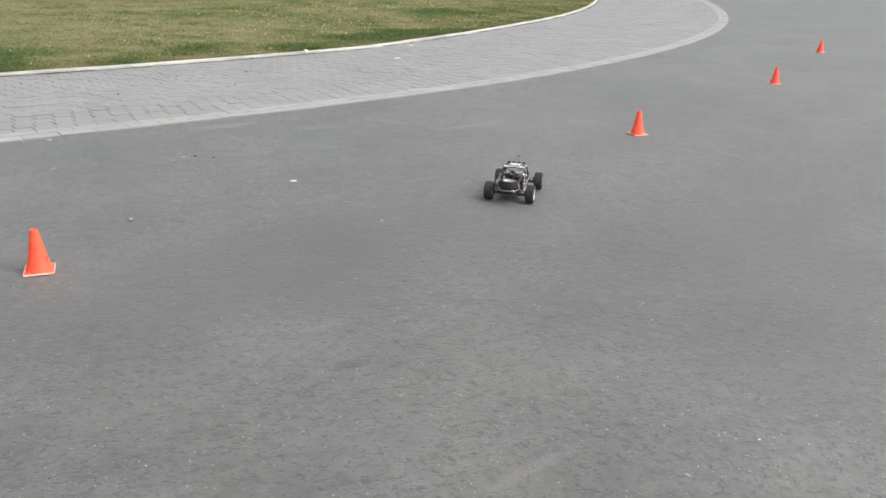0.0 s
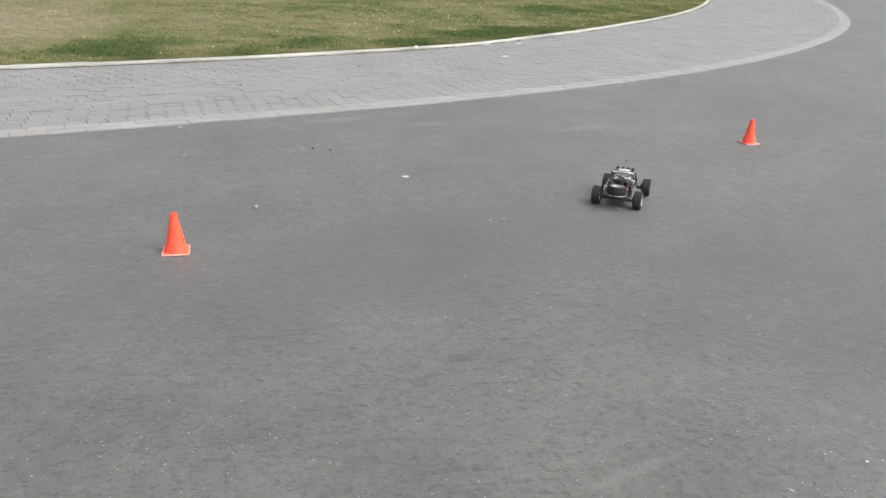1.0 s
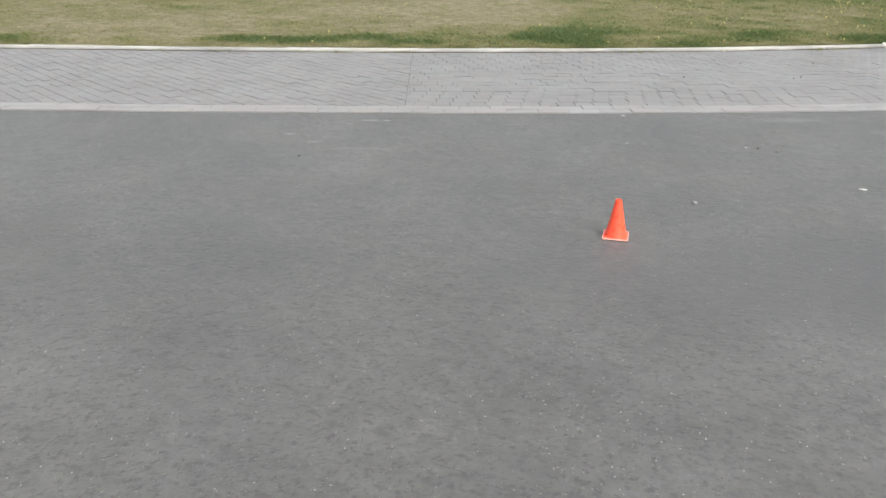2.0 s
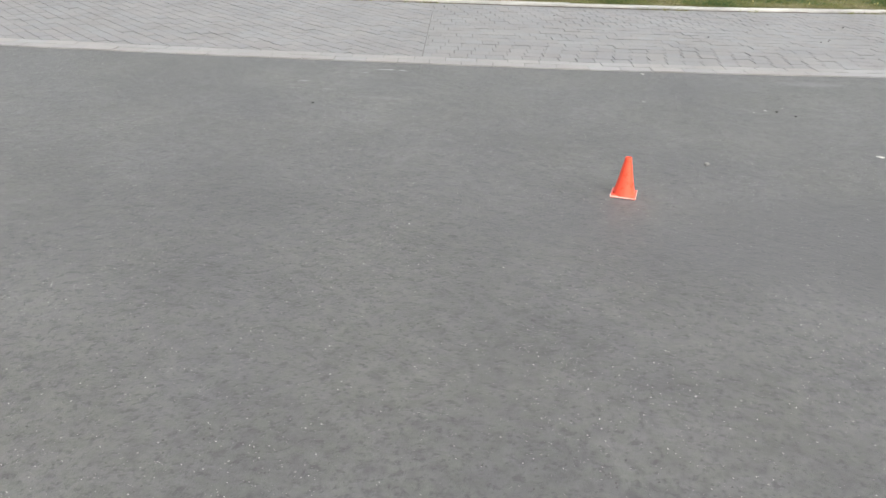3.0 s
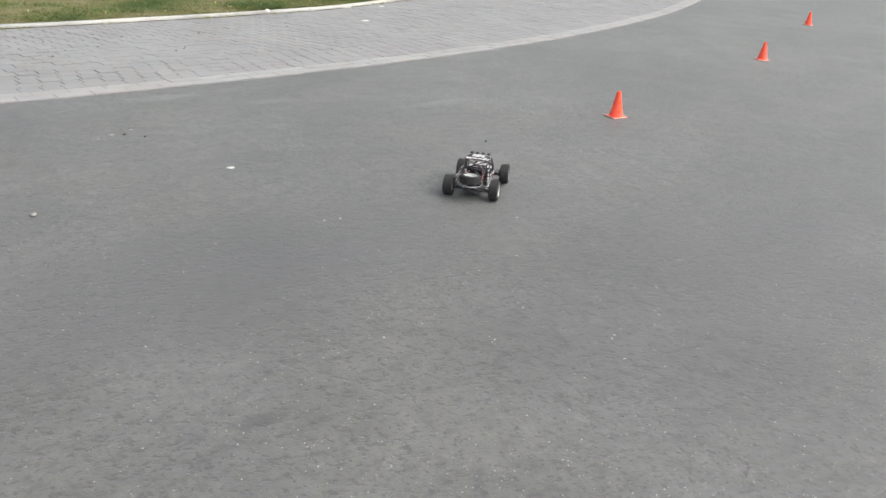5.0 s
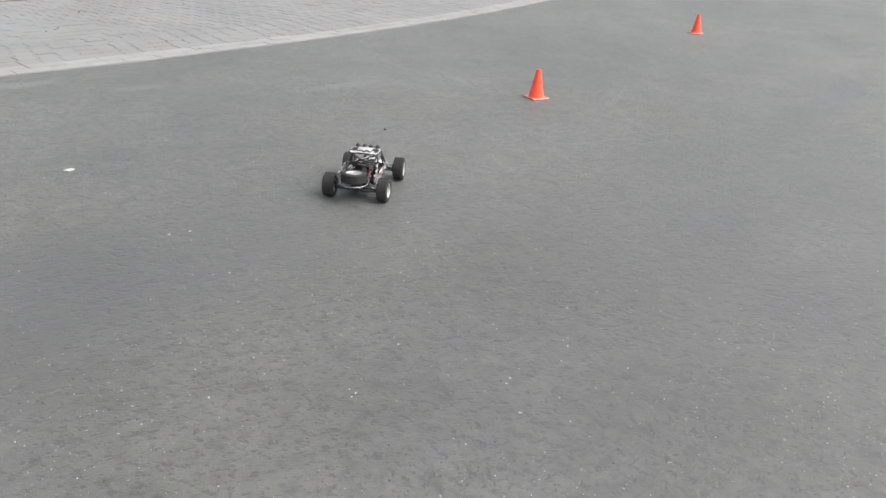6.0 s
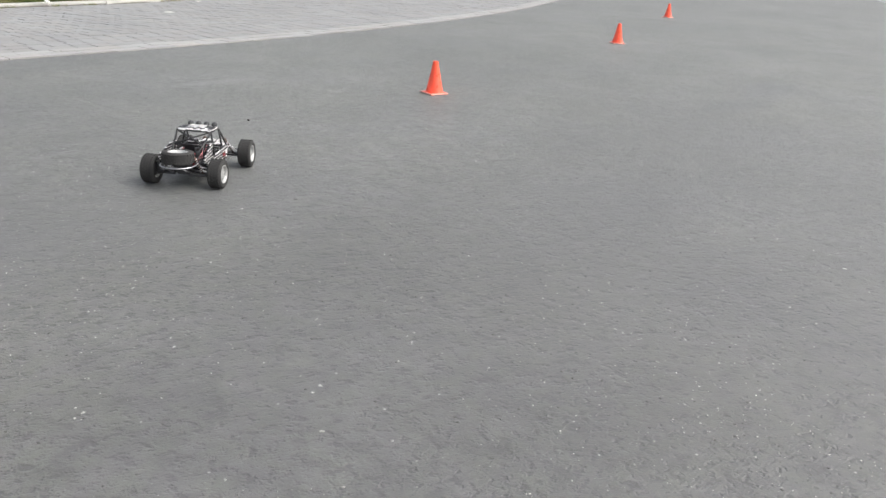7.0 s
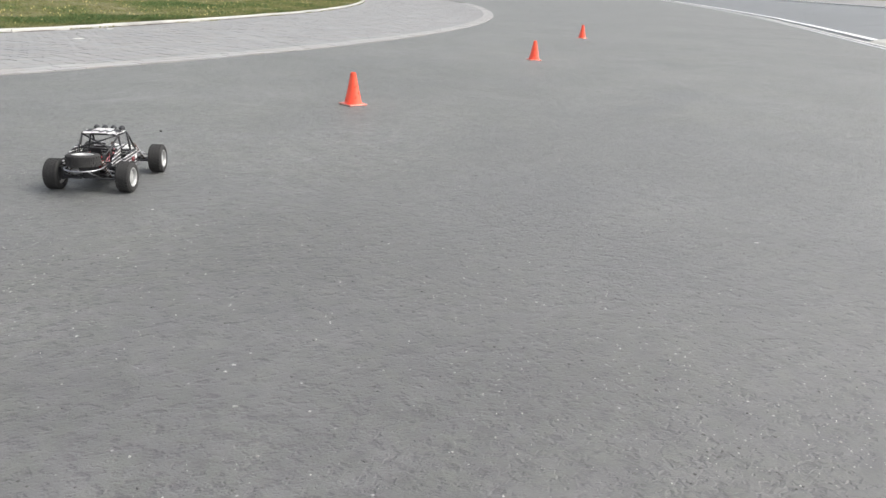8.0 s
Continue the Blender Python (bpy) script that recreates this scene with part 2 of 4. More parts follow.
KERB = paving("kerb_concrete", (0.388, 0.387, 0.352), 0.09, 0.32)
WHITE_KERB = paving("white_kerb_concrete", (0.58, 0.58, 0.57), 0.05, 0.12)
JOINT = plain("joint_sand", (0.098, 0.094, 0.091), 0.95, grain=0.3, scale=30)
TURF = grass("turf", False)
BLADE = grass("grass_blade", True)
ORANGE = plain("orange_plastic", (1.0, 0.105, 0.050), 0.30, grain=0.05, scale=20)
# pale pink: sky reflection on the cone's foot put into the colour
LIP_GLINT = plain("lip_glint_plastic", (0.92, 0.50, 0.42), 0.40, grain=0.12, scale=40)
STONE = plain("pale_stone", (0.25, 0.245, 0.23), 0.8, grain=0.3, scale=40, bump=0.001)


def mixed_stone(name):
    """Crushed stone from near black to pale grey, each its own."""
    m = Mat(name, 0.75, specular=0.4)
    own = m.node("ShaderNodeNewGeometry").outputs["Random Per Island"]
    c = m.ramp(own, (0.0, (0.072, 0.071, 0.069)), (0.55, (0.098, 0.097, 0.092)), (0.90, (0.13, 0.128, 0.122)), (0.98, (0.30, 0.29, 0.27)))
    return m.color(m.mix(1.0, c, m.ramp(m.noise(300, 3.0), (0.3, 0.85), (0.7, 1.15)), "MULTIPLY")).m


AGGREGATE = mixed_stone("crushed_stone")
CHIP = plain("pale_grit", (0.50, 0.49, 0.46), 0.8, grain=0.25, scale=15)
SOIL = plain("dark_soil", (0.060, 0.046, 0.036), 0.95, grain=0.35, scale=25, bump=0.002)
DIRT = plain("dark_crumb", (0.035, 0.032, 0.028), 0.95, grain=0.3, scale=50)
PAPER = plain("white_paper", (0.72, 0.71, 0.66), 0.8, grain=0.08, scale=30)
YELLOW = plain("yellow_petal", (0.62, 0.53, 0.22), 0.7, grain=0.1)
RUBBER = plain("black_rubber", (0.038, 0.037, 0.036), 0.85, specular=0.3, grain=0.2, scale=80, bump=0.0006)
RIM = plain("silver_rim", (0.42, 0.42, 0.41), 0.38, 0.3, grain=0.08)
CAGE = plain("black_tube", (0.016, 0.016, 0.017), 0.4, grain=0.15)
BLACK = plain("black_plastic", (0.034, 0.034, 0.036), 0.5, grain=0.2)
SHELL = striped("striped_shell", (0.020, 0.018, 0.020), (0.70, 0.69, 0.70), 24, 0.0, edge=0.72, run=0.10, waver=2.8)
HOOD = striped("pale_shell", (0.03, 0.028, 0.03), (0.80, 0.79, 0.78), 22, 1.2, edge=0.26, waver=5.0)
ROOF = striped("roof_shell", (0.05, 0.045, 0.05), (0.84, 0.83, 0.82), 30, 1.45, edge=0.20)
STEEL = plain("steel", (0.42, 0.42, 0.43), 0.35, 0.9, grain=0.1)
RED = plain("red_anodised", (0.38, 0.035, 0.045), 0.35, 0.4, grain=0.1)
CABLE = plain("pink_cable", (0.42, 0.16, 0.17), 0.5, grain=0.1)
COPPER = plain("bronze_shock", (0.10, 0.065, 0.05), 0.35, 0.7, grain=0.1)
LENS = plain("lamp_lens", (0.40, 0.41, 0.43), 0.15, 0.3, grain=0.03)
RAIL = plain("pale_rail_paint", (0.52, 0.54, 0.54), 0.5, grain=0.05)
WHITE = plain("white_sticker", (0.75, 0.74, 0.73), 0.4, grain=0.04)


# ---- helpers for meshes ----
def part(name, bm, material, parent, label=""):
    """Links a bmesh as one mesh object under a thing or a part (or at top level when parent is None)."""
    me = bpy.data.meshes.new(name)
    bm.to_mesh(me)
    bm.free()
    me.materials.append(material)
    ob = new(name, me)
    ob.parent = parent
    return tagged(ob, label) if label else ob


def arrays(name, verts, faces, material, parent=None, smooth=False):
    me = bpy.data.meshes.new(name)
    me.from_pydata([tuple(v) for v in verts], [], [tuple(f) for f in faces])
    me.materials.append(material)
    if smooth:
        me.shade_smooth()
    ob = new(name, me)
    ob.parent = parent
    return ob


def smooth(ob):
    ob.data.shade_smooth()
    return ob


def box(bm, size, at=(0, 0, 0), bevel=0.0, turn=(0, 0, 0), taper=1.0):
    got = bmesh.ops.create_cube(bm, size=1.0)["verts"]
    for v in got:
        k = taper if v.co.z > 0 else 1.0
        v.co = Vector((v.co.x * size[0] * k, v.co.y * size[1] * k, v.co.z * size[2]))
    if bevel:
        edges = list({e for v in got for e in v.link_edges})
        made = bmesh.ops.bevel(bm, geom=edges, offset=bevel, segments=2, affect="EDGES", profile=0.6)
        got = list({v for f in made["faces"] for v in f.verts} | {v for v in got if v.is_valid})
    bmesh.ops.transform(bm, matrix=pose(*at, *turn), verts=got)
    return got


def tube(bm, points, r, sides=8):
    """A round bar along a line of points."""
    rings = []
    pts = [Vector(p) for p in points]
    for i, p in enumerate(pts):
        way = (pts[min(i + 1, len(pts) - 1)] - pts[max(i - 1, 0)]).normalized()
        q = way.to_track_quat("Z", "Y").to_matrix()
        rings.append([bm.verts.new(p + q @ Vector((r * math.cos(a), r * math.sin(a), 0)))
                      for a in (2 * math.pi * k / sides for k in range(sides))])
    for a, b in zip(rings, rings[1:]):
        for k in range(sides):
            bm.faces.new((a[k], a[(k + 1) % sides], b[(k + 1) % sides], b[k]))
    bm.faces.new(rings[0][::-1])
    bm.faces.new(rings[-1])


def lathe(bm, profile, sides=32, matrix=None, closed=False):
    """Turns a profile of (radius, height) about z."""
    rings = []
    for r, h in profile:
        rings.append([bm.verts.new((r * math.cos(a), r * math.sin(a), h)) for a in (2 * math.pi * k / sides for k in range(sides))])
    pairs = list(zip(rings, rings[1:]))
    if closed:
        pairs.append((rings[-1], rings[0]))
    for a, b in pairs:
        for k in range(sides):
            bm.faces.new((a[k], a[(k + 1) % sides], b[(k + 1) % sides], b[k]))
    if matrix is not None:
        bmesh.ops.transform(bm, matrix=matrix, verts=[v for ring in rings for v in ring])
    return rings


def prism(bm, outline, half, axis="y"):
    """A plate: an outline of (x, z) given a thickness across y."""
    lo = [bm.verts.new((x, -half, z)) for x, z in outline]
    hi = [bm.verts.new((x, half, z)) for x, z in outline]
    n = len(outline)
    bm.faces.new(lo)
    bm.faces.new(hi[::-1])
    for k in range(n):
        bm.faces.new((lo[k], hi[k], hi[(k + 1) % n], lo[(k + 1) % n]))
    return lo + hi


# ---- the curved edge of the paved apron ----
TURN_AT = [-60, -30, -14, -8, -4, 0, 4, 8, 12, 16, 20, 26, 32, 60]
TURN = [0, 8, 13.8, 16.2, 18.8, 23.2, 30.3, 37.8, 44.4, 50.2, 55.8, 61.3, 66.8, 100]
STEP = 0.05
_s = np.arange(-60, 60 + STEP, STEP)
_a = np.radians(np.interp(_s, TURN_AT, TURN))
_x = np.cumsum(np.cos(_a)) * STEP
_y = np.cumsum(np.sin(_a)) * STEP
_o = int(round(60 / STEP))
_x, _y = _x - _x[_o] + 0.661, _y - _y[_o] + 8.240
_in = np.interp(_s, [-4, 4], [0.10, 0.04])
_x, _y = _x - _in * np.sin(_a), _y + _in * np.cos(_a)


def along(s, d=0.0):
    """The place s metres along the road's edge and d metres in from it, and the heading there."""
    a = float(np.interp(s, _s, _a))
    return float(np.interp(s, _s, _x)) - d * math.sin(a), float(np.interp(s, _s, _y)) + d * math.cos(a), a


def kerb_line(s):
    return float(np.interp(s, [-14, -4, 2, 5, 8, 12, 30], [3.55, 3.52, 3.60, 3.62, 3.88, 4.10, 4.15]))


def strip(name, material, s0, s1, near, far, z0, z1, parent=None, step=0.5):
    """A sheet between two offsets from the road's edge."""
    verts, faces = [], []
    n = int((s1 - s0) / step)
    for i in range(n + 1):
        s = s0 + (s1 - s0) * i / n
        for d, z in ((near(s), z0), (far(s), z1)):
            x, y, _ = along(s, d)
            verts.append((x, y, z))
    for i in range(n):
        faces.append((2 * i, 2 * i + 2, 2 * i + 3, 2 * i + 1))
    return arrays(name, verts, faces, material, parent)


# ---- ground ----
bm = bmesh.new()
bmesh.ops.create_grid(bm, x_segments=8, y_segments=8, size=1500)
tagged(part("road", bm, ASPHALT, None), "worn grey asphalt road with pits and pale chips", "road", kind="structure")

apron = strip("pavement_apron", JOINT, -40, 45, lambda s: 0.01, lambda s: kerb_line(s) + 0.02, 0.005, 0.005)
tagged(apron, "grey concrete block paved apron round a grass island", "pavement", kind="structure")

BORDER = 0.28
ROW, LONG = 0.140, 0.30
SEAM = -3.73


def block_mesh(name, outline, h, chamfer, material):
    """One block with worn upper edges on any outline, its foot at z = 0."""
    bm = bmesh.new()
    rings = []
    for k, z in ((1.0, 0.0), (1.0, h - chamfer), (0.985, h)):
        rings.append([bm.verts.new((x * k, y * k, z)) for x, y in outline])
    n = len(outline)
    for a, b in zip(rings, rings[1:]):
        for k in range(n):
            bm.faces.new((a[k], a[(k + 1) % n], b[(k + 1) % n], b[k]))
    bm.faces.new(rings[-1])
    me = bpy.data.meshes.new(name)
    bm.to_mesh(me)
    bm.free()
    me.materials.append(material)
    return me


def joined_blocks(name, polys, h, chamfer, material, parent):
    """Many blocks in one mesh; each a convex outline in (s, d)."""
    verts, faces = [], []
    for poly, lift in polys:
        n = len(poly)
        cs, cd = sum(p[0] for p in poly) / n, sum(p[1] for p in poly) / n
        base = len(verts)
        for k, z in ((1.0, 0.004), (1.0, h - chamfer), (0.985, h)):
            for s, d in poly:
                x, y, _ = along(cs + (s - cs) * k, cd + (d - cd) * k)
                verts.append((x, y, z + (lift if z > 0.005 else 0)))
        for r in (0, 1):
            for k in range(n):
                a, b = base + r * n + k, base + r * n + (k + 1) % n
                faces.append((a, b, b + n, a + n))
        faces.append(tuple(base + 2 * n + k for k in range(n)))
    return tagged(arrays(name, verts, faces, material, parent), kind="stuff")


def clip(poly, lo, hi, axis):
    for bound, sign in ((lo, 1), (hi, -1)):
        out = []
        for i, p in enumerate(poly):
            q = poly[(i + 1) % len(poly)]
            a, b = sign * (p[axis] - bound), sign * (q[axis] - bound)
            if a >= 0:
                out.append(p)
            if (a > 0) != (b > 0) and abs(a - b) > 1e-9:
                t = a / (a - b)
                out.append((p[0] + (q[0] - p[0]) * t, p[1] + (q[1] - p[1]) * t))
        poly = out
        if len(poly) < 3:
            return []
    return poly


rnd = random.Random(4)
# rows of short blocks with kinked ends; each row is set on a little further than the last
PITCH, HALF, KINK = 0.178, 0.086, 0.0025
NEAR_S, NEAR_D = (-3.4, 1.5), 2.2


def block_outline(side, end, kink=KINK):
    """The outline of one block, drawn in by the joint at its two ends and along its row."""
    w, e = PITCH / 2 - side, HALF - end
    return [(w - kink, -e), (w + kink, -0.02), (w - kink, 0.03), (w, e), (-w, e), (-w - kink, 0.03), (-w + kink, -0.02), (-w - kink, -e)]


near_blocks, far_blocks = [], []
row = 0
while BORDER + row * 2 * HALF < 4.2:
    cd = BORDER + HALF + row * 2 * HALF
    s = SEAM - PITCH + 0.040 * row % PITCH + (PITCH / 2 if row > 4 and row % 2 else 0)
    while s < 36:
        if NEAR_S[0] < s < NEAR_S[1] and cd < NEAR_D:
            near_blocks.append((s, cd))
        else:
            poly = [(s + u, cd + v) for u, v in block_outline(rnd.choice((0.0020, 0.0028, 0.0034, 0.0042, 0.0070)), 0.0032 if row == 2 else rnd.choice((0.0012, 0.0018, 0.0030)))]
            poly = clip(clip(poly, SEAM + 0.003, 99, 0), BORDER + 0.002, kerb_line(s) - 0.004, 1)
            if len(poly) >= 3:
                far_blocks.append((poly, rnd.gauss(0, 0.0008)))
        s += PITCH
    row += 1
# beyond the seam the columns lie at forty-five degrees
q = math.sqrt(0.5)
NARROW, HALF_LONG, BEND = 0.128, 0.104, 0.005
for column in range(-95, 95):
    for i in range(-70, 70):
        u0 = column * NARROW
        v0 = i * 2 * HALF_LONG + HALF_LONG * (column % 2)
        cs, cd = SEAM - 7 + (u0 + v0) * q, 2 + (u0 - v0) * q
        if not (-17 < cs < SEAM + 0.12 and BORDER - 0.12 < cd < kerb_line(cs) + 0.12):
            continue
        w, e = NARROW / 2 - rnd.uniform(0.0026, 0.0042), HALF_LONG - rnd.uniform(0.0022, 0.0040)
        b = -BEND if column % 2 else BEND
        wavy = [(w - b, -e), (w + b, 0.0), (w - b, e), (-w - b, e), (-w + b, 0.0), (-w - b, -e)]
        poly = [(cs + (u + v) * q, cd + (u - v) * q) for u, v in wavy]
        poly = clip(clip(poly, -17, SEAM - 0.003, 0), BORDER + 0.003, kerb_line(cs) - 0.004, 1)
        if len(poly) >= 3:
            far_blocks.append((poly[::-1], rnd.gauss(0, 0.0014)))
joined_blocks("paver_field", far_blocks, 0.011, 0.002, PAVER, apron)

# ---- kerb of the island ----
kerb = new("kerb_island")
tagged(kerb, "pale weathered concrete kerb round the grass island", "kerb", kind="structure")


def kerb_mesh(name, length, wide, high, material):
    bm = bmesh.new()
    outline = [(0, -0.02), (0, high - 0.018), (0.006, high - 0.006), (0.018, high), (wide, high), (wide, -0.02)]
    ends = []
    for x in (-length / 2 + 0.003, length / 2 - 0.003):
        ends.append([bm.verts.new((x, y, z)) for y, z in outline])
    n = len(outline)
    for k in range(n):
        bm.faces.new((ends[0][k], ends[1][k], ends[1][(k + 1) % n], ends[0][(k + 1) % n]))
    bm.faces.new(ends[0])
    bm.faces.new(ends[1][::-1])
    bmesh.ops.recalc_face_normals(bm, faces=bm.faces)
    me = bpy.data.meshes.new(name)
    bm.to_mesh(me)
    bm.free()
    me.materials.append(material)
    return me


me = kerb_mesh("kerb_stone", 0.92, 0.10, 0.056, KERB)
s = -17.0
while s < 40:
    x, y, a = along(s, kerb_line(s))
    lean = math.degrees(a) + math.degrees(math.atan2(kerb_line(s + 0.4) - kerb_line(s - 0.4), 0.8))
    ob = new("kerb_stone", me)
    ob.parent = kerb
    ob.matrix_basis = pose(x, y, rnd.uniform(-0.003, 0.003), rnd.uniform(-0.8, 0.8), 0, lean + rnd.uniform(-0.25, 0.25))
    s += 0.92

# ---- grass of the island ----
GREEN = [(-6.48, 10.3, 0.6, 0.28), (-5.55, 10.6, 0.6, 0.3), (-4.92, 11.1, 0.6, 0.35), (-4.24, 10.85, 0.5, 0.22), (-2.9, 11.75, 0.7, 0.3), (-2.3, 12.7, 0.9, 0.6),
         (1.9, 13.55, 0.7, 0.35), (3.2, 14.7, 0.7, 0.4), (4.6, 15.6, 0.8, 0.45), (-2.0, 11.75, 0.6, 0.3), (6.9, 20.6, 1.2, 1.0), (0.4, 13.2, 0.6, 0.35), (-10.5, 8.9, 1.2, 0.4)]
DRY = [(-5.58, 14.9, 1.6, 1.0), (-4.36, 13.2, 1.0, 0.7), (-5.8, 9.85, 0.5, 0.14), (-6.5, 13.4, 1.6, 0.9), (-4.9, 16.5, 1.5, 1.2), (-9.5, 10.6, 2.5, 1.0), (-3.7, 14.7, 1.2, 0.9), (4.1, 16.5, 0.8, 0.4)]
LEAN = radians(24)


def tone(x, y):
    """0 is dry straw, 1 is deep green."""
    t = 0.52 + 0.22 * noise.noise((x * 0.35, y * 0.35, 1)) + 0.36 * noise.noise((x * 1.1, y * 1.7, 5)) + 0.26 * noise.noise((x * 3, y * 5, 9))
    t += 0.10 * min(max((x + 2) / 5, -1.2), 1)
    for spots, k in ((GREEN, 0.58), (DRY, -0.24)):
        for cx, cy, rx, ry in spots:
            u = ((x - cx) * math.cos(LEAN) + (y - cy) * math.sin(LEAN)) / rx
            v = ((y - cy) * math.cos(LEAN) - (x - cx) * math.sin(LEAN)) / ry
            w = u * u + v * v
            if w < 5:
                t += k * math.exp(-w)
    return min(max(t, 0.14), 1.0)


def rise(s, e):
    """Height of the turf e metres behind the kerb."""
    x, y, _ = along(s, e)
    return 0.052 + 0.012 * min(e, 6) + 0.012 * noise.noise((x * 2.5, y * 2.5, 0)) + 0.02 * noise.noise((x * 0.6, y * 0.6, 3)) * min(e, 1)


verts, faces, tones = [], [], []
S0, S1, NS, NE = -22.0, 44.0, 420, 60
for i in range(NS + 1):
    s = S0 + (S1 - S0) * i / NS
    k = kerb_line(s) + 0.09
    for j in range(NE + 1):
        e = 13.0 * (j / NE) ** 1.6
        x, y, _ = along(s, k + e)
        verts.append((x, y, rise(s, e)))
        tones.append(tone(x, y))
for i in range(NS):
    for j in range(NE):
        a = i * (NE + 1) + j
        faces.append((a, a + NE + 1, a + NE + 2, a + 1))
turf = arrays("ground_island", verts, faces, TURF, smooth=True)
tagged(turf, "patchy turf of a raised island, part dry", "ground", kind="structure")
turf.data.attributes.new("tone", "FLOAT", "POINT").data.foreach_set("value", tones)

verts, faces, tones = [], [], []
rng = random.Random(9)
for n in range(330000):
    s = rng.uniform(-16, 34)
    e = 0.02 + 10.5 * rng.random() ** 1.7
    x, y, _ = along(s, kerb_line(s) + 0.09 + e)
    t = tone(x, y)
    if t < 0.2 and rng.random() < 0.3:
        continue
    h = (0.014 + 0.030 * t * t) * rng.uniform(0.6, 1.5) + (0.022 * rng.random() if t > 0.85 and e < 1.2 else 0)
    w = rng.uniform(0.0025, 0.006)
    a = rng.uniform(0, 6.283)
    b = rng.uniform(0, 6.283) if e > 0.08 else -1.3 + rng.uniform(-0.7, 0.7)
    z = rise(s, e) - 0.004
    bx, by = math.cos(b) * h * 1.3, math.sin(b) * h * 1.3
    cx, cy = math.cos(a) * w, math.sin(a) * w
    k = len(verts)
    verts += [(x - cx, y - cy, z), (x + cx, y + cy, z), (x + bx * 0.4 + cx * 0.7, y + by * 0.4 + cy * 0.7, z + h * 0.6), (x + bx, y + by, z + h)]
    faces += [(k, k + 1, k + 2), (k, k + 2, k + 3)]
    tones += [t if t > 0.7 else max(t - 0.22 * min((0.7 - t) * 5, 1), 0.0)] * 4
blades = tagged(arrays("grass", verts, faces, BLADE), "short tufted grass, green and straw coloured", "grass", kind="stuff")
blades.data.attributes.new("tone", "FLOAT", "POINT").data.foreach_set("value", tones)

# ---- far side of the road ----
FAR_X, FAR_Y = [10.0, 13.5, 16.6, 19.6, 23.3, 29.5, 37.8, 44.0, 54.0, 78.0, 140.0], [2.4, 6.1, 9.3, 12.35, 16.0, 22.25, 31.5, 38.6, 50.5, 80.5, 160.0]
_fl = np.concatenate([[0], np.cumsum(np.hypot(np.diff(FAR_X), np.diff(FAR_Y)))])


def far_edge(l, d=0.0):
    x, y = float(np.interp(l, _fl, FAR_X)), float(np.interp(l, _fl, FAR_Y))
    x1, y1 = float(np.interp(l + 2, _fl, FAR_X)), float(np.interp(l + 2, _fl, FAR_Y))
    x0, y0 = float(np.interp(l - 2, _fl, FAR_X)), float(np.interp(l - 2, _fl, FAR_Y))
    a = math.atan2(y1 - y0, x1 - x0)
    return x + d * math.sin(a), y - d * math.cos(a), a


def far_sheet(name, material, l0, l1, profile, n=60):
    """A sheet along that edge, given by (offset, height) across it."""
    verts, faces, k = [], [], len(profile)
    for i in range(n + 1):
        for d, z in profile:
            x, y, _ = far_edge(l0 + (l1 - l0) * i / n, d)
            verts.append((x, y, z))
    for i in range(n):
        for j in range(k - 1):
            a = k * i + j
            faces.append((a + 1, a + k + 1, a + k, a))
    return arrays(name, verts, faces, material)


KERB_END = float(np.interp(19.3, FAR_X, _fl))
FAR_END = float(_fl[-1])
tagged(far_sheet("road_far", FOOTWAY, 0.5, FAR_END, [(0.21, 0.044), (3.5, 0.27), (7.02, 0.49)]), "dark asphalt lane beyond a raised kerb", "road", kind="structure")
tagged(far_sheet("pavement_far", PAVER, 0.5, FAR_END, [(7.14, 0.557), (9.0, 0.82)]), "pale footpath beyond the far lane", "pavement", kind="structure")
bank = far_sheet("ground_bank", TURF, 0.5, FAR_END, [(8.98, 0.81), (11.0, 1.20), (16.0, 2.2), (30.0, 5.0), (60.0, 9.0)])
tagged(bank, "green grass bank behind the footpath", "ground", kind="structure")
bank.data.attributes.new("tone", "FLOAT", "POINT").data.foreach_set("value", [0.52] * len(bank.data.vertices))
me = kerb_mesh("kerb_stone", 0.92, 0.13, 0.070, WHITE_KERB)
rim = tagged(new("kerb_lane"), "pale concrete kerb of the far lane", "kerb", kind="structure")
l = 8.0
while l < 110:
    x, y, a = far_edge(l, 7.02)
    ob = new("kerb_stone", me)
    ob.parent = rim
    ob.matrix_basis = pose(x, y, 0.49, 0, 0, math.degrees(a)) @ Matrix.Diagonal((1, -1, 1, 1))
    l += 0.92
far_kerb = tagged(new("kerb_far"), "white concrete kerb along the road", "kerb", kind="structure")
me = kerb_mesh("kerb_stone", 0.92, 0.22, 0.050, WHITE_KERB)
l = KERB_END + 0.46
while l < KERB_END + 85:
    x, y, a = far_edge(l)
    ob = new("kerb_stone", me)
    ob.parent = far_kerb
    ob.matrix_basis = pose(x, y, rnd.uniform(-0.003, 0.003), 0, 0, math.degrees(a)) @ Matrix.Diagonal((1, -1, 1, 1))
    l += 0.92

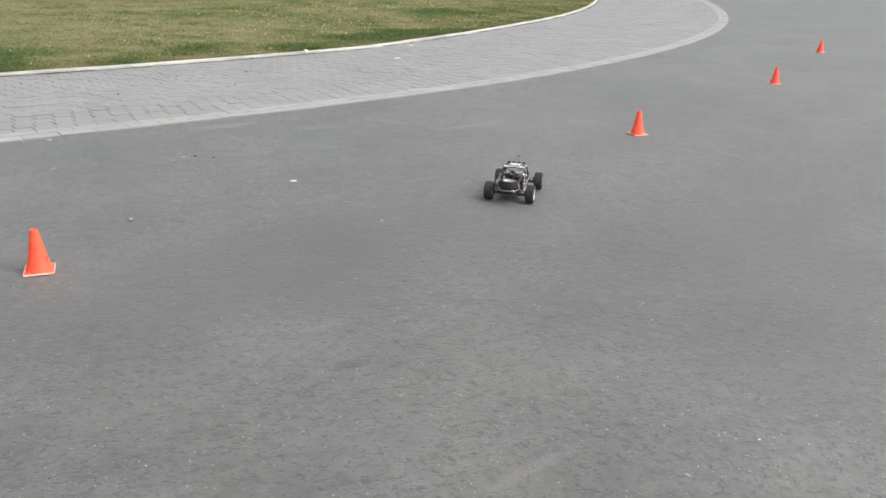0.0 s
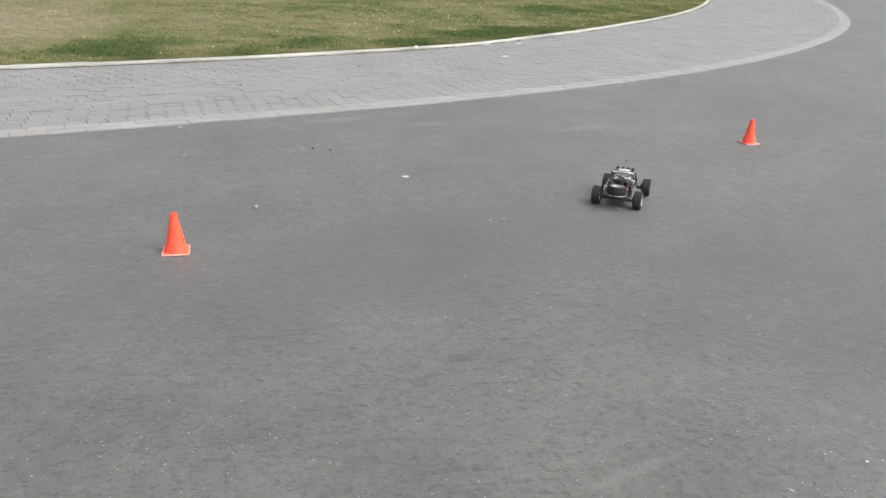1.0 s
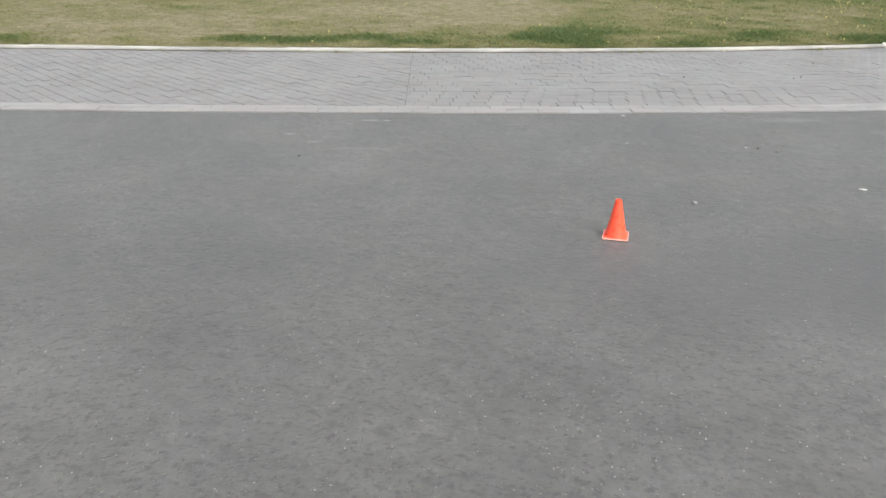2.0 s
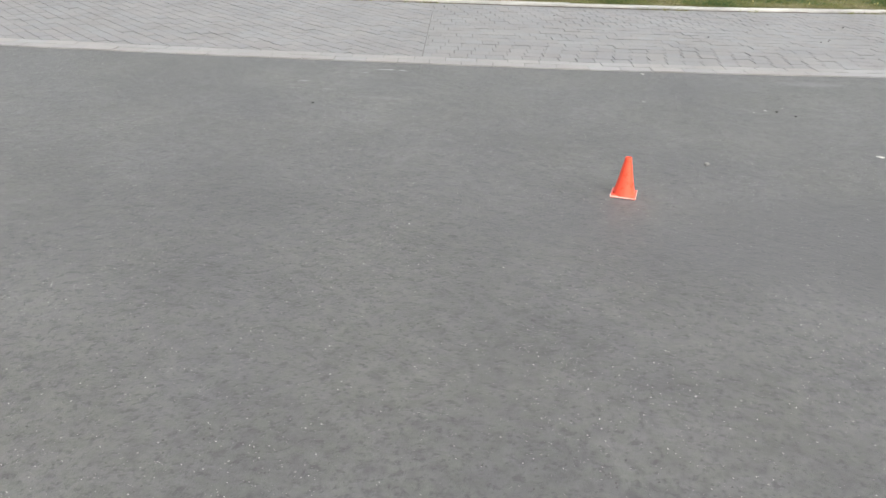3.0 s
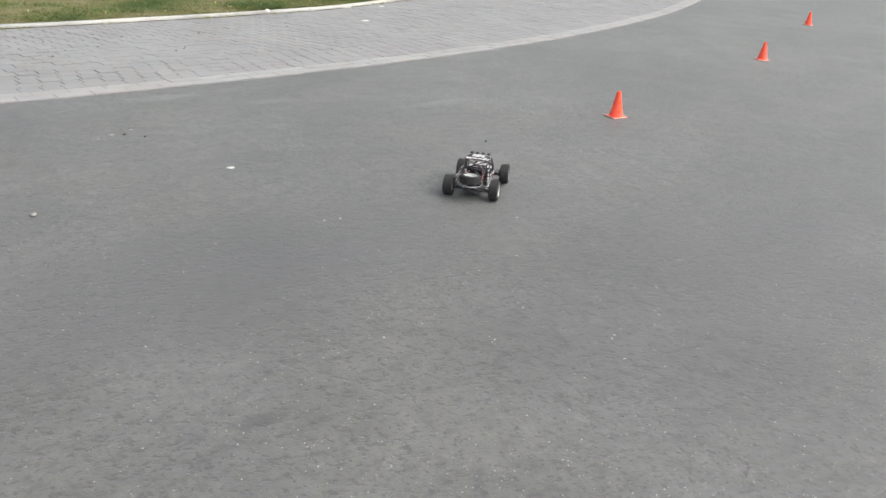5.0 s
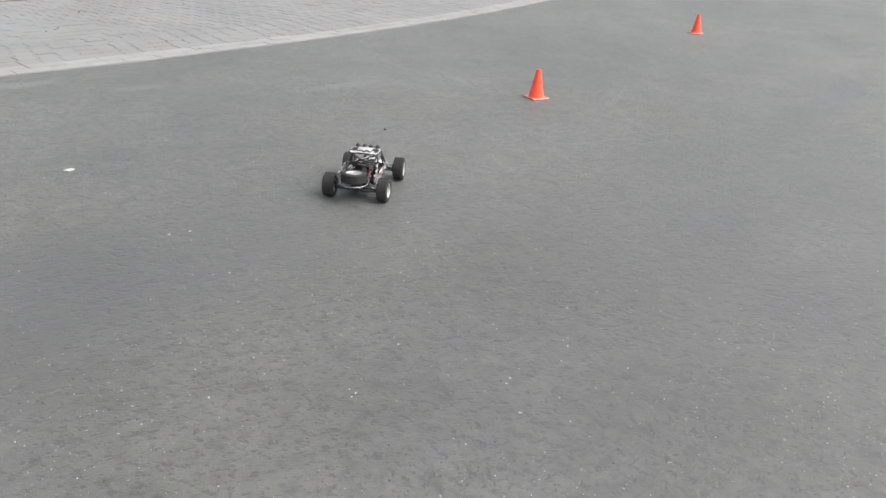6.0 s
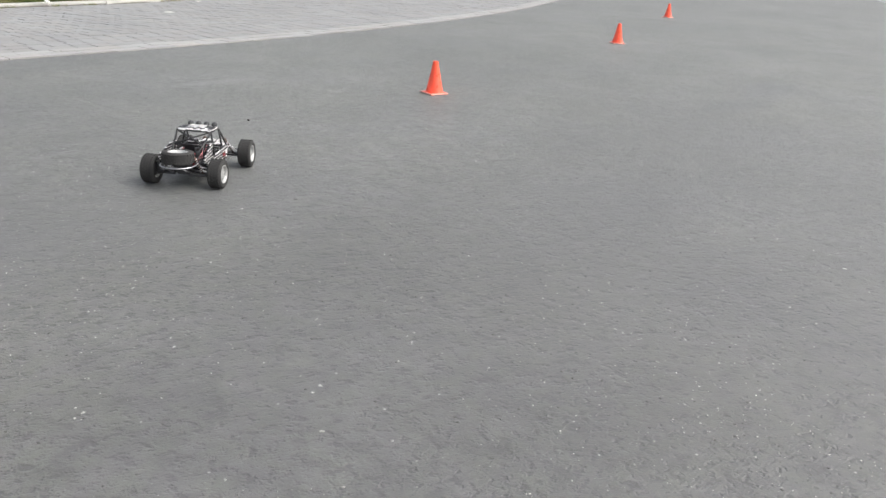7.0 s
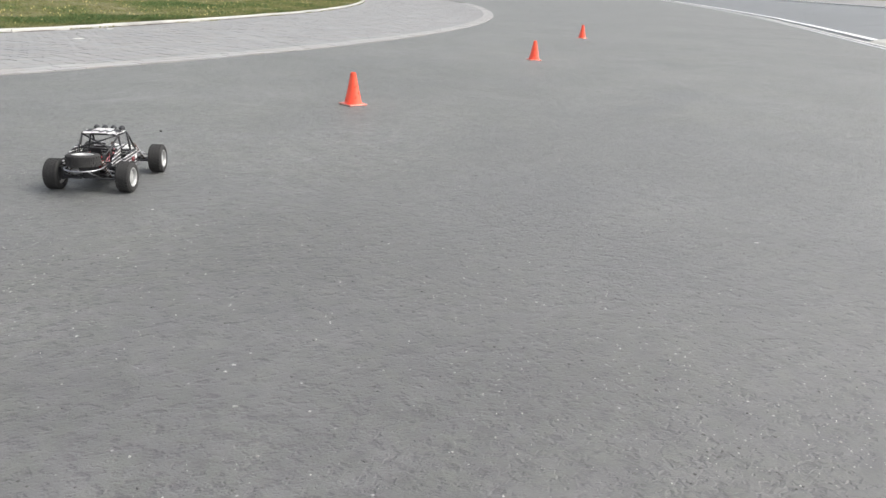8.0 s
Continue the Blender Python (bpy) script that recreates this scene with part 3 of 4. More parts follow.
# pale lines of the channel at the foot of that kerb, and the dropped kerb beside its end
for d, half, tint in ((-0.17, 0.034, WHITE_KERB), (-0.40, 0.034, WHITE_KERB)):
    verts, faces = [], []
    for i in range(101):
        l = KERB_END - 4.5 + 70 * i / 100
        for dd, z in ((d - half, 0.0), (d - half + 0.004, 0.008), (d + half - 0.004, 0.008), (d + half, 0.0)):
            x, y, _ = far_edge(l, dd)
            verts.append((x, y, z))
    for i in range(100):
        for k in range(3):
            a = 4 * i + k
            faces.append((a, a + 4, a + 5, a + 1))
    tagged(arrays("trim_channel", verts, faces, tint), "thin pale concrete channel edging in the road", "edging", kind="structure")
crossing = far_sheet("pavement_crossing", KERB, 0.5, KERB_END + 0.02, [(-0.06, 0.0), (0.0, 0.028), (0.20, 0.072), (0.5, 0.092), (1.0, 0.124)])
tagged(crossing, "pale concrete dropped crossing at the kerb's end", "pavement", kind="structure")


def railing(length):
    """One bay of white railing, along x from its first post."""
    bay = new("railing")
    bm = bmesh.new()
    box(bm, (0.10, 0.10, 2.3), (0, 0, 1.15), 0.012)
    part("post", bm, RAIL, bay)
    for z in (0.18, 1.9):
        bm = bmesh.new()
        box(bm, (length, 0.04, 0.04), (length / 2, 0, z), 0.006)
        part("rail", bm, RAIL, bay)
    bm = bmesh.new()
    tube(bm, [(0, 0, 0.18), (0, 0, 1.9)], 0.011, 6)
    bar = part("bar", bm, RAIL, bay)
    n = int(length / 0.25)
    bar.matrix_basis = pose(length / n, 0, 0)
    for k in range(2, n):
        more = new("bar", bar.data)
        more.parent = bay
        more.matrix_basis = pose(length / n * k, 0, 0)
    return tagged(bay, "white painted metal railing on a grass bank", "railing", "railing bays")


bay = railing(12.7)
for k in (-1, 0, 1, 2, 3):
    m = pose(57.9 + 8.9 * k, 39.3 + 9.0 * k, 1.22 - 0.2 * k, 0, 0.9, 45.3)
    if k < 0:
        bay.matrix_basis = m
    else:
        copy_thing(bay, m)


# ---- traffic cones ----
def traffic_cone():
    top = new("traffic_cone")
    side, lift = 0.143, 0.004
    bm = bmesh.new()
    got = box(bm, (side, side, 0.007), (0, 0, lift + 0.0035), 0.0025)
    for sx, sy in ((1, 1), (-1, 1), (-1, -1), (1, -1)):
        box(bm, (0.018, 0.018, lift + 0.001), (sx * (side / 2 - 0.012), sy * (side / 2 - 0.012), (lift + 0.001) / 2), 0.0008)
    flange = part("base_flange", bm, ORANGE, top)
    # added lip round the foot, coloured pale for the sky's reflection
    bm = bmesh.new()
    for k in range(4):
        a = k * math.pi / 2
        n = side / 2
        box(bm, (0.0042, side + 0.0042, 0.0076), (n * math.cos(a), n * math.sin(a), lift + 0.0038), 0.0012, (0, 0, math.degrees(a)))
    part("flange_lip", bm, LIP_GLINT, flange, "pale pink lip painted as sky reflection")
    bm = bmesh.new()
    z0, h = lift + 0.006, 0.23
    lathe(bm, [(0.0655, z0), (0.0645, z0 + 0.004), (0.0625, z0 + 0.008), (0.0605, z0 + 0.014), (0.0405, 0.115), (0.0198, h - 0.010), (0.0192, h - 0.004), (0.0186, h - 0.001),
               (0.0172, h), (0.0150, h - 0.001), (0.0148, h - 0.006), (0.038, 0.115), (0.0585, z0 + 0.010)], 40)
    smooth(part("cone_body", bm, ORANGE, top))
    return tagged(top, "small glossy orange plastic cone standing on asphalt", "traffic cone", "slalom cones")


first = traffic_cone()
first.matrix_basis = pose(-0.549, 4.468, 0, 0, 0, 4)
for x, y, turn in ((4.405, 6.940, 8), (8.125, 9.597, -20), (11.778, 12.895, 22)):
    copy_thing(first, pose(x, y, 0, 0, 0, turn))


# ---- radio-controlled buggy ----
def wheel_parts(parent, name, at, radius, width, turn, outward=1, label=""):
    """A wheel whose axle is its own z, pointing outwards."""
    hub = new(name)
    hub.parent = parent
    hub.matrix_basis = pose(*at, *turn)
    w, r = width / 2, radius
    bm = bmesh.new()
    lathe(bm, [(r * 0.60, -w * 0.80), (r * 0.66, -w * 0.95), (r * 0.80, -w), (r * 0.91, -w * 0.93), (r * 0.975, -w * 0.70), (r * 0.985, -w * 0.3), (r * 0.985, w * 0.3), (r * 0.975, w * 0.70),
               (r * 0.91, w * 0.93), (r * 0.80, w), (r * 0.66, w * 0.95), (r * 0.60, w * 0.80), (r * 0.57, w * 0.3), (r * 0.57, -w * 0.3)], 40, closed=True)
    for row, (z, off) in enumerate(((-w * 0.62, 0.0), (-w * 0.2, 0.5), (w * 0.2, 0.0), (w * 0.62, 0.5))):
        for k in range(26):
            a = 2 * math.pi * (k + off) / 26
            m = pose(math.cos(a) * r * 0.985, math.sin(a) * r * 0.985, z, 0, 0, math.degrees(a))
            got = bmesh.ops.create_cube(bm, size=1.0)["verts"]
            bmesh.ops.transform(bm, matrix=m @ Matrix.Diagonal((r * 0.05, r * 0.14, w * 0.30, 1)), verts=got)
    part("tyre", bm, RUBBER, hub, "black knobbly rubber tyre")
    bm = bmesh.new()
    lathe(bm, [(r * 0.56, -w * 0.75), (r * 0.61, -w * 0.80), (r * 0.61, w * 0.80), (r * 0.63, w * 0.88), (r * 0.60, w * 0.92), (r * 0.545, w * 0.86), (r * 0.53, w * 0.45), (r * 0.50, w * 0.1),
               (r * 0.48, -w * 0.2), (r * 0.48, -w * 0.6)], 36, closed=True)
    for k in range(11):
        a = 360 * k / 11
        box(bm, (r * 0.42, r * 0.085, w * 0.16), (math.cos(radians(a)) * r * 0.34, math.sin(radians(a)) * r * 0.34, w * 0.52), 0.0006, (0, 12, a))
    lathe(bm, [(0.0005, w * 0.72), (r * 0.10, w * 0.70), (r * 0.145, w * 0.60), (r * 0.16, w * 0.35), (0.0005, w * 0.35)], 18)
    smooth(part("rim", bm, RIM, hub, "silver multi-spoke rim"))
    bm = bmesh.new()
    lathe(bm, [(0.0005, 0.0), (r * 0.5, 0.0), (r * 0.5, -w * 0.5), (0.0005, -w * 0.5)], 24)
    part("brake_disc", bm, BLACK, hub)
    return hub


def bars(parent, name, lines, r, material=None, label=""):
    bm = bmesh.new()
    for line in lines:
        tube(bm, line, r)
    return smooth(part(name, bm, material or CAGE, parent, label))


def shock(parent, a, b):
    a, b = Vector(a), Vector(b)
    bm = bmesh.new()
    tube(bm, [a, a.lerp(b, 0.55)], 0.0075, 12)
    tube(bm, [a.lerp(b, 0.5), b], 0.003, 8)
    body = smooth(part("shock_absorber", bm, COPPER, parent, "bronze shock absorber"))
    bm = bmesh.new()
    q = (b - a).normalized().to_track_quat("Z", "Y").to_matrix()
    pts = []
    for k in range(73):
        t = k / 72
        pts.append(a.lerp(b, 0.25 + 0.65 * t) + q @ Vector((0.0095 * math.cos(t * 44), 0.0095 * math.sin(t * 44), 0)))
    tube(bm, pts, 0.0012, 5)
    part("spring", bm, STEEL, body, "steel coil spring")


def buggy():
    car = new("toy_buggy")
    half, track, r, tw = 0.1825, 0.1455, 0.0620, 0.060
    for x in (-half, half):
        for side in (1, -1):
            steer = 4 if x > 0 else 0
            wheel_parts(car, "wheel", (x, side * track, r), r, tw, (-90 * side, 0, steer), label="")
    # chassis and skid plate
    bm = bmesh.new()
    vs = prism(bm, [(-0.205, 0.060), (-0.16, 0.046), (0.15, 0.044), (0.225, 0.074), (0.225, 0.080), (0.15, 0.052), (-0.16, 0.054), (-0.205, 0.068)], 0.045)
    part("chassis", bm, BLACK, car)
    bars(car, "side_rail", [[(-0.125, s * 0.078, 0.056), (0.115, s * 0.078, 0.056)] for s in (1, -1)], 0.0035, STEEL, "bare steel side rail")
    # tub with striped flanks
    for s in (1, -1):
        bm = bmesh.new()
        outline = [(-0.165, 0.098), (-0.125, 0.066), (0.045, 0.058), (0.085, 0.068), (0.105, 0.100), (0.098, 0.118), (0.03, 0.116), (-0.06, 0.108), (-0.12, 0.122), (-0.160, 0.126)]
        vs = prism(bm, outline, 0.003)
        for v in vs:
            v.co.y += s * (0.078 - 0.10 * max(v.co.x - 0.02, 0) * 0.6)
        bmesh.ops.recalc_face_normals(bm, faces=bm.faces)
        flank = part("side_panel", bm, SHELL, car, "black side panel with white stripes")
        # number panel with unreadable lettering
        bm = bmesh.new()
        for x0, wide in ((0.024, 0.007), (0.034, 0.010), (0.047, 0.009)):
            box(bm, (wide, 0.001, 0.016), (x0, s * 0.0825, 0.089), 0.0, (0, 0, -3.4 * s))
        part("number_bars", bm, RED, flank, "dark red lettering")
        bm = bmesh.new()
        box(bm, (0.030, 0.001, 0.013), (0.071, s * 0.0800, 0.094), 0.0, (0, 0, -3.4 * s))
        part("sticker", bm, WHITE, flank, "white sticker")
    bm = bmesh.new()
    box(bm, (0.22, 0.135, 0.028), (-0.015, 0, 0.068), 0.006)
    part("tub", bm, BLACK, car)
    # bonnet with a raised middle and fenders that taper to the nose
    bm = bmesh.new()
    rows = []
    for x, w, z, crown in ((0.070, 0.072, 0.122, 0.008), (0.110, 0.069, 0.121, 0.012), (0.160, 0.058, 0.114, 0.014), (0.205, 0.049, 0.102, 0.013), (0.235, 0.044, 0.088, 0.008), (0.242, 0.040, 0.076, 0.002)):
        row = [(-1.0, -0.022), (-0.97, -0.004), (-0.72, 0.0), (-0.45, 0.15), (-0.36, 1.0), (0.0, 0.75), (0.36, 1.0), (0.45, 0.15), (0.72, 0.0), (0.97, -0.004), (1.0, -0.022)]
        rows.append([bm.verts.new((x, w * u, z + (k * crown if k > 0 else k))) for u, k in row])
    for a, b in zip(rows, rows[1:]):
        for k in range(len(a) - 1):
            bm.faces.new((a[k], b[k], b[k + 1], a[k + 1]))
    bmesh.ops.solidify(bm, geom=bm.faces[:], thickness=0.002)
    bmesh.ops.recalc_face_normals(bm, faces=bm.faces)
    bonnet = part("bonnet", bm, HOOD, car, "white bonnet with black flashes")
    for s in (1, -1):
        bm = bmesh.new()
        lathe(bm, [(0.0005, 0.004), (0.007, 0.003), (0.0085, 0.0), (0.0085, -0.010), (0.0005, -0.010)], 16, pose(0.243, s * 0.022, 0.086, 0, 75, 0))
        smooth(part("headlamp", bm, LENS, bonnet, "clear round headlamp"))
    # front bumper
    bars(car, "front_bumper", [[(0.21, -0.035, 0.062), (0.252, -0.030, 0.066), (0.252, 0.030, 0.066), (0.21, 0.035, 0.062)], [(0.252, -0.028, 0.066), (0.248, -0.022, 0.088)], [(0.252, 0.028, 0.066), (0.248, 0.022, 0.088)]], 0.0035)
    # roll cage
    for s in (1, -1):
        for tube_line in ([
            [(0.092, s * 0.0745, 0.118), (0.066, s * 0.0705, 0.150), (0.026, s * 0.0625, 0.196)],
            [(0.026, s * 0.0625, 0.198), (-0.062, s * 0.0625, 0.200)],
            [(-0.062, s * 0.0625, 0.200), (-0.072, s * 0.0745, 0.150), (-0.076, s * 0.0798, 0.108)],
            [(-0.062, s * 0.0625, 0.198), (-0.130, s * 0.0559, 0.160), (-0.190, s * 0.0452, 0.128)],
            [(-0.074, s * 0.0771, 0.130), (-0.130, s * 0.0559, 0.160), (-0.150, s * 0.0665, 0.108)],
            [(-0.076, s * 0.0798, 0.112), (-0.150, s * 0.0612, 0.112), (-0.200, s * 0.0479, 0.122)],
            [(0.092, s * 0.0745, 0.120), (0.02, s * 0.0825, 0.128), (-0.072, s * 0.0798, 0.128)],
            [(0.020, s * 0.0798, 0.126), (0.026, s * 0.0625, 0.196)],
        ]):
            bars(car, "cage_tube", [tube_line], 0.0034)
    for tube_line in ([[(0.026, -0.0625, 0.197), (0.026, 0.0625, 0.197)], [(-0.062, -0.0625, 0.199), (-0.062, 0.0625, 0.199)], [(-0.130, -0.0559, 0.160), (-0.130, 0.0559, 0.160)],
                             [(-0.062, -0.0599, 0.198), (-0.130, 0.0532, 0.160)], [(-0.062, 0.0599, 0.198), (-0.130, -0.0532, 0.160)], [(-0.072, -0.0732, 0.132), (-0.062, 0.0599, 0.198)]]):
        bars(car, "cage_tube", [tube_line], 0.003)
    # roof with its light bar
    bm = bmesh.new()
    rows = []
    for x, w, z in ((-0.070, 0.060, 0.201), (-0.050, 0.065, 0.207), (0.000, 0.065, 0.208), (0.034, 0.061, 0.202), (0.040, 0.058, 0.196)):
        rows.append([bm.verts.new((x, w * u, z + k)) for u, k in ((-1.0, -0.008), (-0.95, 0.0), (-0.5, 0.001), (-0.45, 0.004), (0.45, 0.004), (0.5, 0.001), (0.95, 0.0), (1.0, -0.008))])
    for a, b in zip(rows, rows[1:]):
        for k in range(7):
            bm.faces.new((a[k], a[k + 1], b[k + 1], b[k]))
    bmesh.ops.solidify(bm, geom=bm.faces[:], thickness=0.002)
    bmesh.ops.recalc_face_normals(bm, faces=bm.faces)
    roof = part("roof_panel", bm, ROOF, car, "white roof panel with dark stripes")
    for y in (-0.044, -0.0148, 0.0148, 0.044):
        bm = bmesh.new()
        lathe(bm, [(0.0080, 0.006), (0.0096, 0.006), (0.0100, 0.003), (0.0096, -0.003), (0.007, -0.010), (0.0005, -0.012)], 18, pose(0.036, y, 0.2085, 0, 84, 0))
        lamp = smooth(part("roof_lamp", bm, BLACK, roof, "black round lamp housing"))
        bm = bmesh.new()
        lathe(bm, [(0.0005, 0.0075), (0.006, 0.0068), (0.0080, 0.0055), (0.0080, 0.001), (0.0005, 0.001)], 18, pose(0.036, y, 0.2085, 0, 84, 0))
        smooth(part("lens", bm, LENS, lamp, "clear lens"))
    # driver's seats, motor, gearbox, battery and servo
    for s in (1, -1):
        bm = bmesh.new()
        box(bm, (0.040, 0.046, 0.014), (-0.005, s * 0.034, 0.092), 0.004)
        box(bm, (0.013, 0.046, 0.058), (-0.032, s * 0.034, 0.118), 0.004, (0, -14, 0))
        part("seat", bm, BLACK, car)
        bm = bmesh.new()
        box(bm, (0.020, 0.010, 0.030), (-0.024, s * 0.034, 0.116), 0.002, (0, -14, 0))
        part("harness", bm, RED, car, "dark red harness")
    bm = bmesh.new()
    box(bm, (0.010, 0.128, 0.026), (0.076, 0, 0.110), 0.003, (0, -20, 0))
    part("dashboard", bm, SHELL, car)
    # pale panel behind the seats
    bm = bmesh.new()
    box(bm, (0.004, 0.046, 0.026), (-0.066, 0.004, 0.160), 0.0015, (0, 10, 0))
    part("rear_panel", bm, SHELL, car, "white panel with black stripes behind the seats")
    bm = bmesh.new()
    lathe(bm, [(0.0005, -0.026), (0.016, -0.026), (0.018, -0.023), (0.018, 0.023), (0.016, 0.026), (0.0005, 0.026)], 24, pose(-0.115, 0.012, 0.090, 90, 0, 0))
    smooth(part("motor", bm, STEEL, car, "steel motor can"))
    bm = bmesh.new()
    box(bm, (0.060, 0.050, 0.050), (-0.180, 0, 0.078), 0.008)
    box(bm, (0.040, 0.040, 0.020), (-0.175, 0, 0.108), 0.005)
    part("gearbox", bm, BLACK, car)
    bm = bmesh.new()
    box(bm, (0.050, 0.046, 0.044), (0.178, 0, 0.074), 0.008)
    part("front_gearbox", bm, BLACK, car)
    bm = bmesh.new()
    prism(bm, [(-0.006, -0.005), (0.006, -0.005), (0.005, 0.052), (-0.005, 0.052)], 0.045)
    bmesh.ops.transform(bm, matrix=pose(-0.160, 0, 0.088, 0, -12, 0), verts=bm.verts)
    part("shock_tower", bm, RED, car, "red shock tower")
    # arms, drive shafts and shocks at the four corners
    for x in (-half, half):
        for s in (1, -1):
            bm = bmesh.new()
            for dx in (-0.026, 0.026):
                tube(bm, [(x + dx, s * 0.030, 0.056), (x + dx * 0.4, s * 0.108, 0.052)], 0.005, 8)
            box(bm, (0.030, 0.016, 0.012), (x, s * 0.104, 0.053), 0.003)
            part("lower_arm", bm, BLACK, car)
            bars(car, "drive_shaft", [[(x, s * 0.028, 0.068), (x, s * 0.118, 0.063)]], 0.0035, STEEL)
            bars(car, "upper_link", [[(x - 0.012, s * 0.034, 0.096), (x - 0.006, s * 0.106, 0.080)]], 0.003, STEEL)
            bm = bmesh.new()
            box(bm, (0.022, 0.012, 0.044), (x, s * 0.112, 0.064), 0.003)
            part("hub_carrier", bm, BLACK, car)
            lean = -0.022 if x < 0 else -0.014
            shock(car, (x + lean, s * 0.043, 0.142 if x < 0 else 0.128), (x + lean * 0.6, s * 0.088, 0.060))
    # spare wheel lying in its carrier over the tail
    wheel_parts(car, "spare_wheel", (-0.243, 0, 0.137), 0.066, 0.052, (0, 5, 0))
    ring = [(-0.243 + 0.071 * math.cos(a), 0.073 * math.sin(a), 0.106) for a in (radians(90 + 180 * k / 14) for k in range(15))]
    bars(car, "spare_carrier", [[(-0.15, 0.060, 0.104)] + ring + [(-0.15, -0.060, 0.104)], [(-0.20, 0.040, 0.062), (-0.268, 0.040, 0.088), (-0.285, 0.030, 0.104)], [(-0.20, -0.040, 0.062), (-0.268, -0.040, 0.088), (-0.285, -0.030, 0.104)]], 0.0030, STEEL, "steel spare wheel carrier")
    # loose cables at the tail
    for points in ([(-0.060, -0.052, 0.150), (-0.100, -0.064, 0.138), (-0.140, -0.056, 0.128), (-0.180, -0.060, 0.110), (-0.200, -0.044, 0.092)],
                   [(-0.070, -0.040, 0.142), (-0.110, -0.050, 0.122), (-0.150, -0.066, 0.118), (-0.190, -0.050, 0.104)],
                   [(-0.080, 0.040, 0.136), (-0.130, 0.058, 0.124), (-0.176, 0.052, 0.108)]):
        bars(car, "cable", [points], 0.0022, CABLE, "dull pink cable")
    # striped quarter panels at the tail
    for s in (1, -1):
        bm = bmesh.new()
        prism(bm, [(-0.212, 0.112), (-0.150, 0.092), (-0.070, 0.112), (-0.064, 0.168), (-0.110, 0.164), (-0.160, 0.146), (-0.208, 0.132)], 0.002)
        bmesh.ops.transform(bm, matrix=pose(0, s * 0.066, 0, 0, 0, -6 * s), verts=bm.verts)
        bmesh.ops.recalc_face_normals(bm, faces=bm.faces)
        part("quarter_panel", bm, SHELL, car, "black and white striped quarter panel")
    # front fender boards over the arms
    for s in (1, -1):
        bm = bmesh.new()
        prism(bm, [(0.115, 0.104), (0.165, 0.100), (0.205, 0.084), (0.200, 0.078), (0.160, 0.092), (0.112, 0.094)], 0.006)
        bmesh.ops.translate(bm, vec=(0, s * 0.060, 0), verts=bm.verts)
        bmesh.ops.recalc_face_normals(bm, faces=bm.faces)
        part("fender", bm, SHELL, car)
    # small red and yellow strokes along the sill
    for s in (1, -1):
        bm = bmesh.new()
        box(bm, (0.050, 0.002, 0.004), (0.030, s * 0.0818, 0.071), 0.0, (0, 0, -1.5 * s))
        part("sill_stripe", bm, COPPER, car, "orange sill stripe")
    # the body stands a little wider than its frame
    for ob in car.children:
        if ob.name.split(".")[0] in ("side_panel", "tub", "bonnet", "cage_tube", "roof_panel", "dashboard", "quarter_panel", "seat", "side_rail", "sill_stripe", "fender"):
            for each in (ob, *ob.children_recursive):
                each.data.transform(Matrix.Diagonal((1, 1.13, 1, 1)))
        # and the cage rises clear of the flanks
        if ob.name.split(".")[0] in ("cage_tube", "roof_panel", "rear_panel"):
            for each in (ob, *ob.children_recursive):
                for v in each.data.vertices:
                    v.co.z += 0.14 * max(v.co.z - 0.13, 0.0)
                    v.co.y *= 1.0 + 0.9 * max(v.co.z - 0.13, 0.0)
    return tagged(car, "black and white radio-controlled desert buggy with spare wheel", "toy car")


buggy().matrix_basis = pose(2.446, 5.294, 0, 0, 0, 57.5)


# ---- loose things on the road ----
def pebble(name, x, y, z, sx, sy, sz, material, label, category, seed, turn=0.0):
    bm = bmesh.new()
    bmesh.ops.create_icosphere(bm, subdivisions=3, radius=1.0)
    for v in bm.verts:
        k = 1 + 0.28 * noise.noise(v.co * 1.3 + Vector((seed, 0, 0))) + 0.10 * noise.noise(v.co * 4 + Vector((0, seed, 0)))
        v.co = Vector((v.co.x * k * sx, v.co.y * k * sy, v.co.z * k * sz))
    low = min(v.co.z for v in bm.verts)
    bmesh.ops.translate(bm, vec=(0, 0, -low), verts=bm.verts)
    ob = part(name, bm, material, None)
    ob.matrix_basis = pose(x, y, z, 0, 0, turn)
    return tagged(smooth(ob), label, category)


def scrap(name, x, y, z, length, wide, material, label, category, seed, turn=0.0, fold=0.004):
    """A thin curled flake, petal or torn piece of paper."""
    r = random.Random(seed)
    bm = bmesh.new()
    n = 14
    rings = []
    for k, lift in ((1.0, 0.0), (0.55, 0.6), (0.0, 0.9)):
        if k == 0:
            rings.append([bm.verts.new((0, 0, fold * lift))])
            continue
        rings.append([bm.verts.new((math.cos(a) * length / 2 * k * e, math.sin(a) * wide / 2 * k * e, fold * lift + fold * 0.8 * abs(math.sin(2 * a + seed)) * k))
                      for a, e in ((2 * math.pi * i / n, r.uniform(0.75, 1.1)) for i in range(n))])
    for i in range(n):
        bm.faces.new((rings[0][i], rings[0][(i + 1) % n], rings[1][(i + 1) % n], rings[1][i]))
        bm.faces.new((rings[1][i], rings[1][(i + 1) % n], rings[2][0]))
    bmesh.ops.solidify(bm, geom=bm.faces[:], thickness=0.0012)
    low = min(v.co.z for v in bm.verts)
    bmesh.ops.translate(bm, vec=(0, 0, -low), verts=bm.verts)
    ob = part(name, bm, material, None)
    ob.matrix_basis = pose(x, y, z, 0, 0, turn)
    return tagged(ob, label, category)


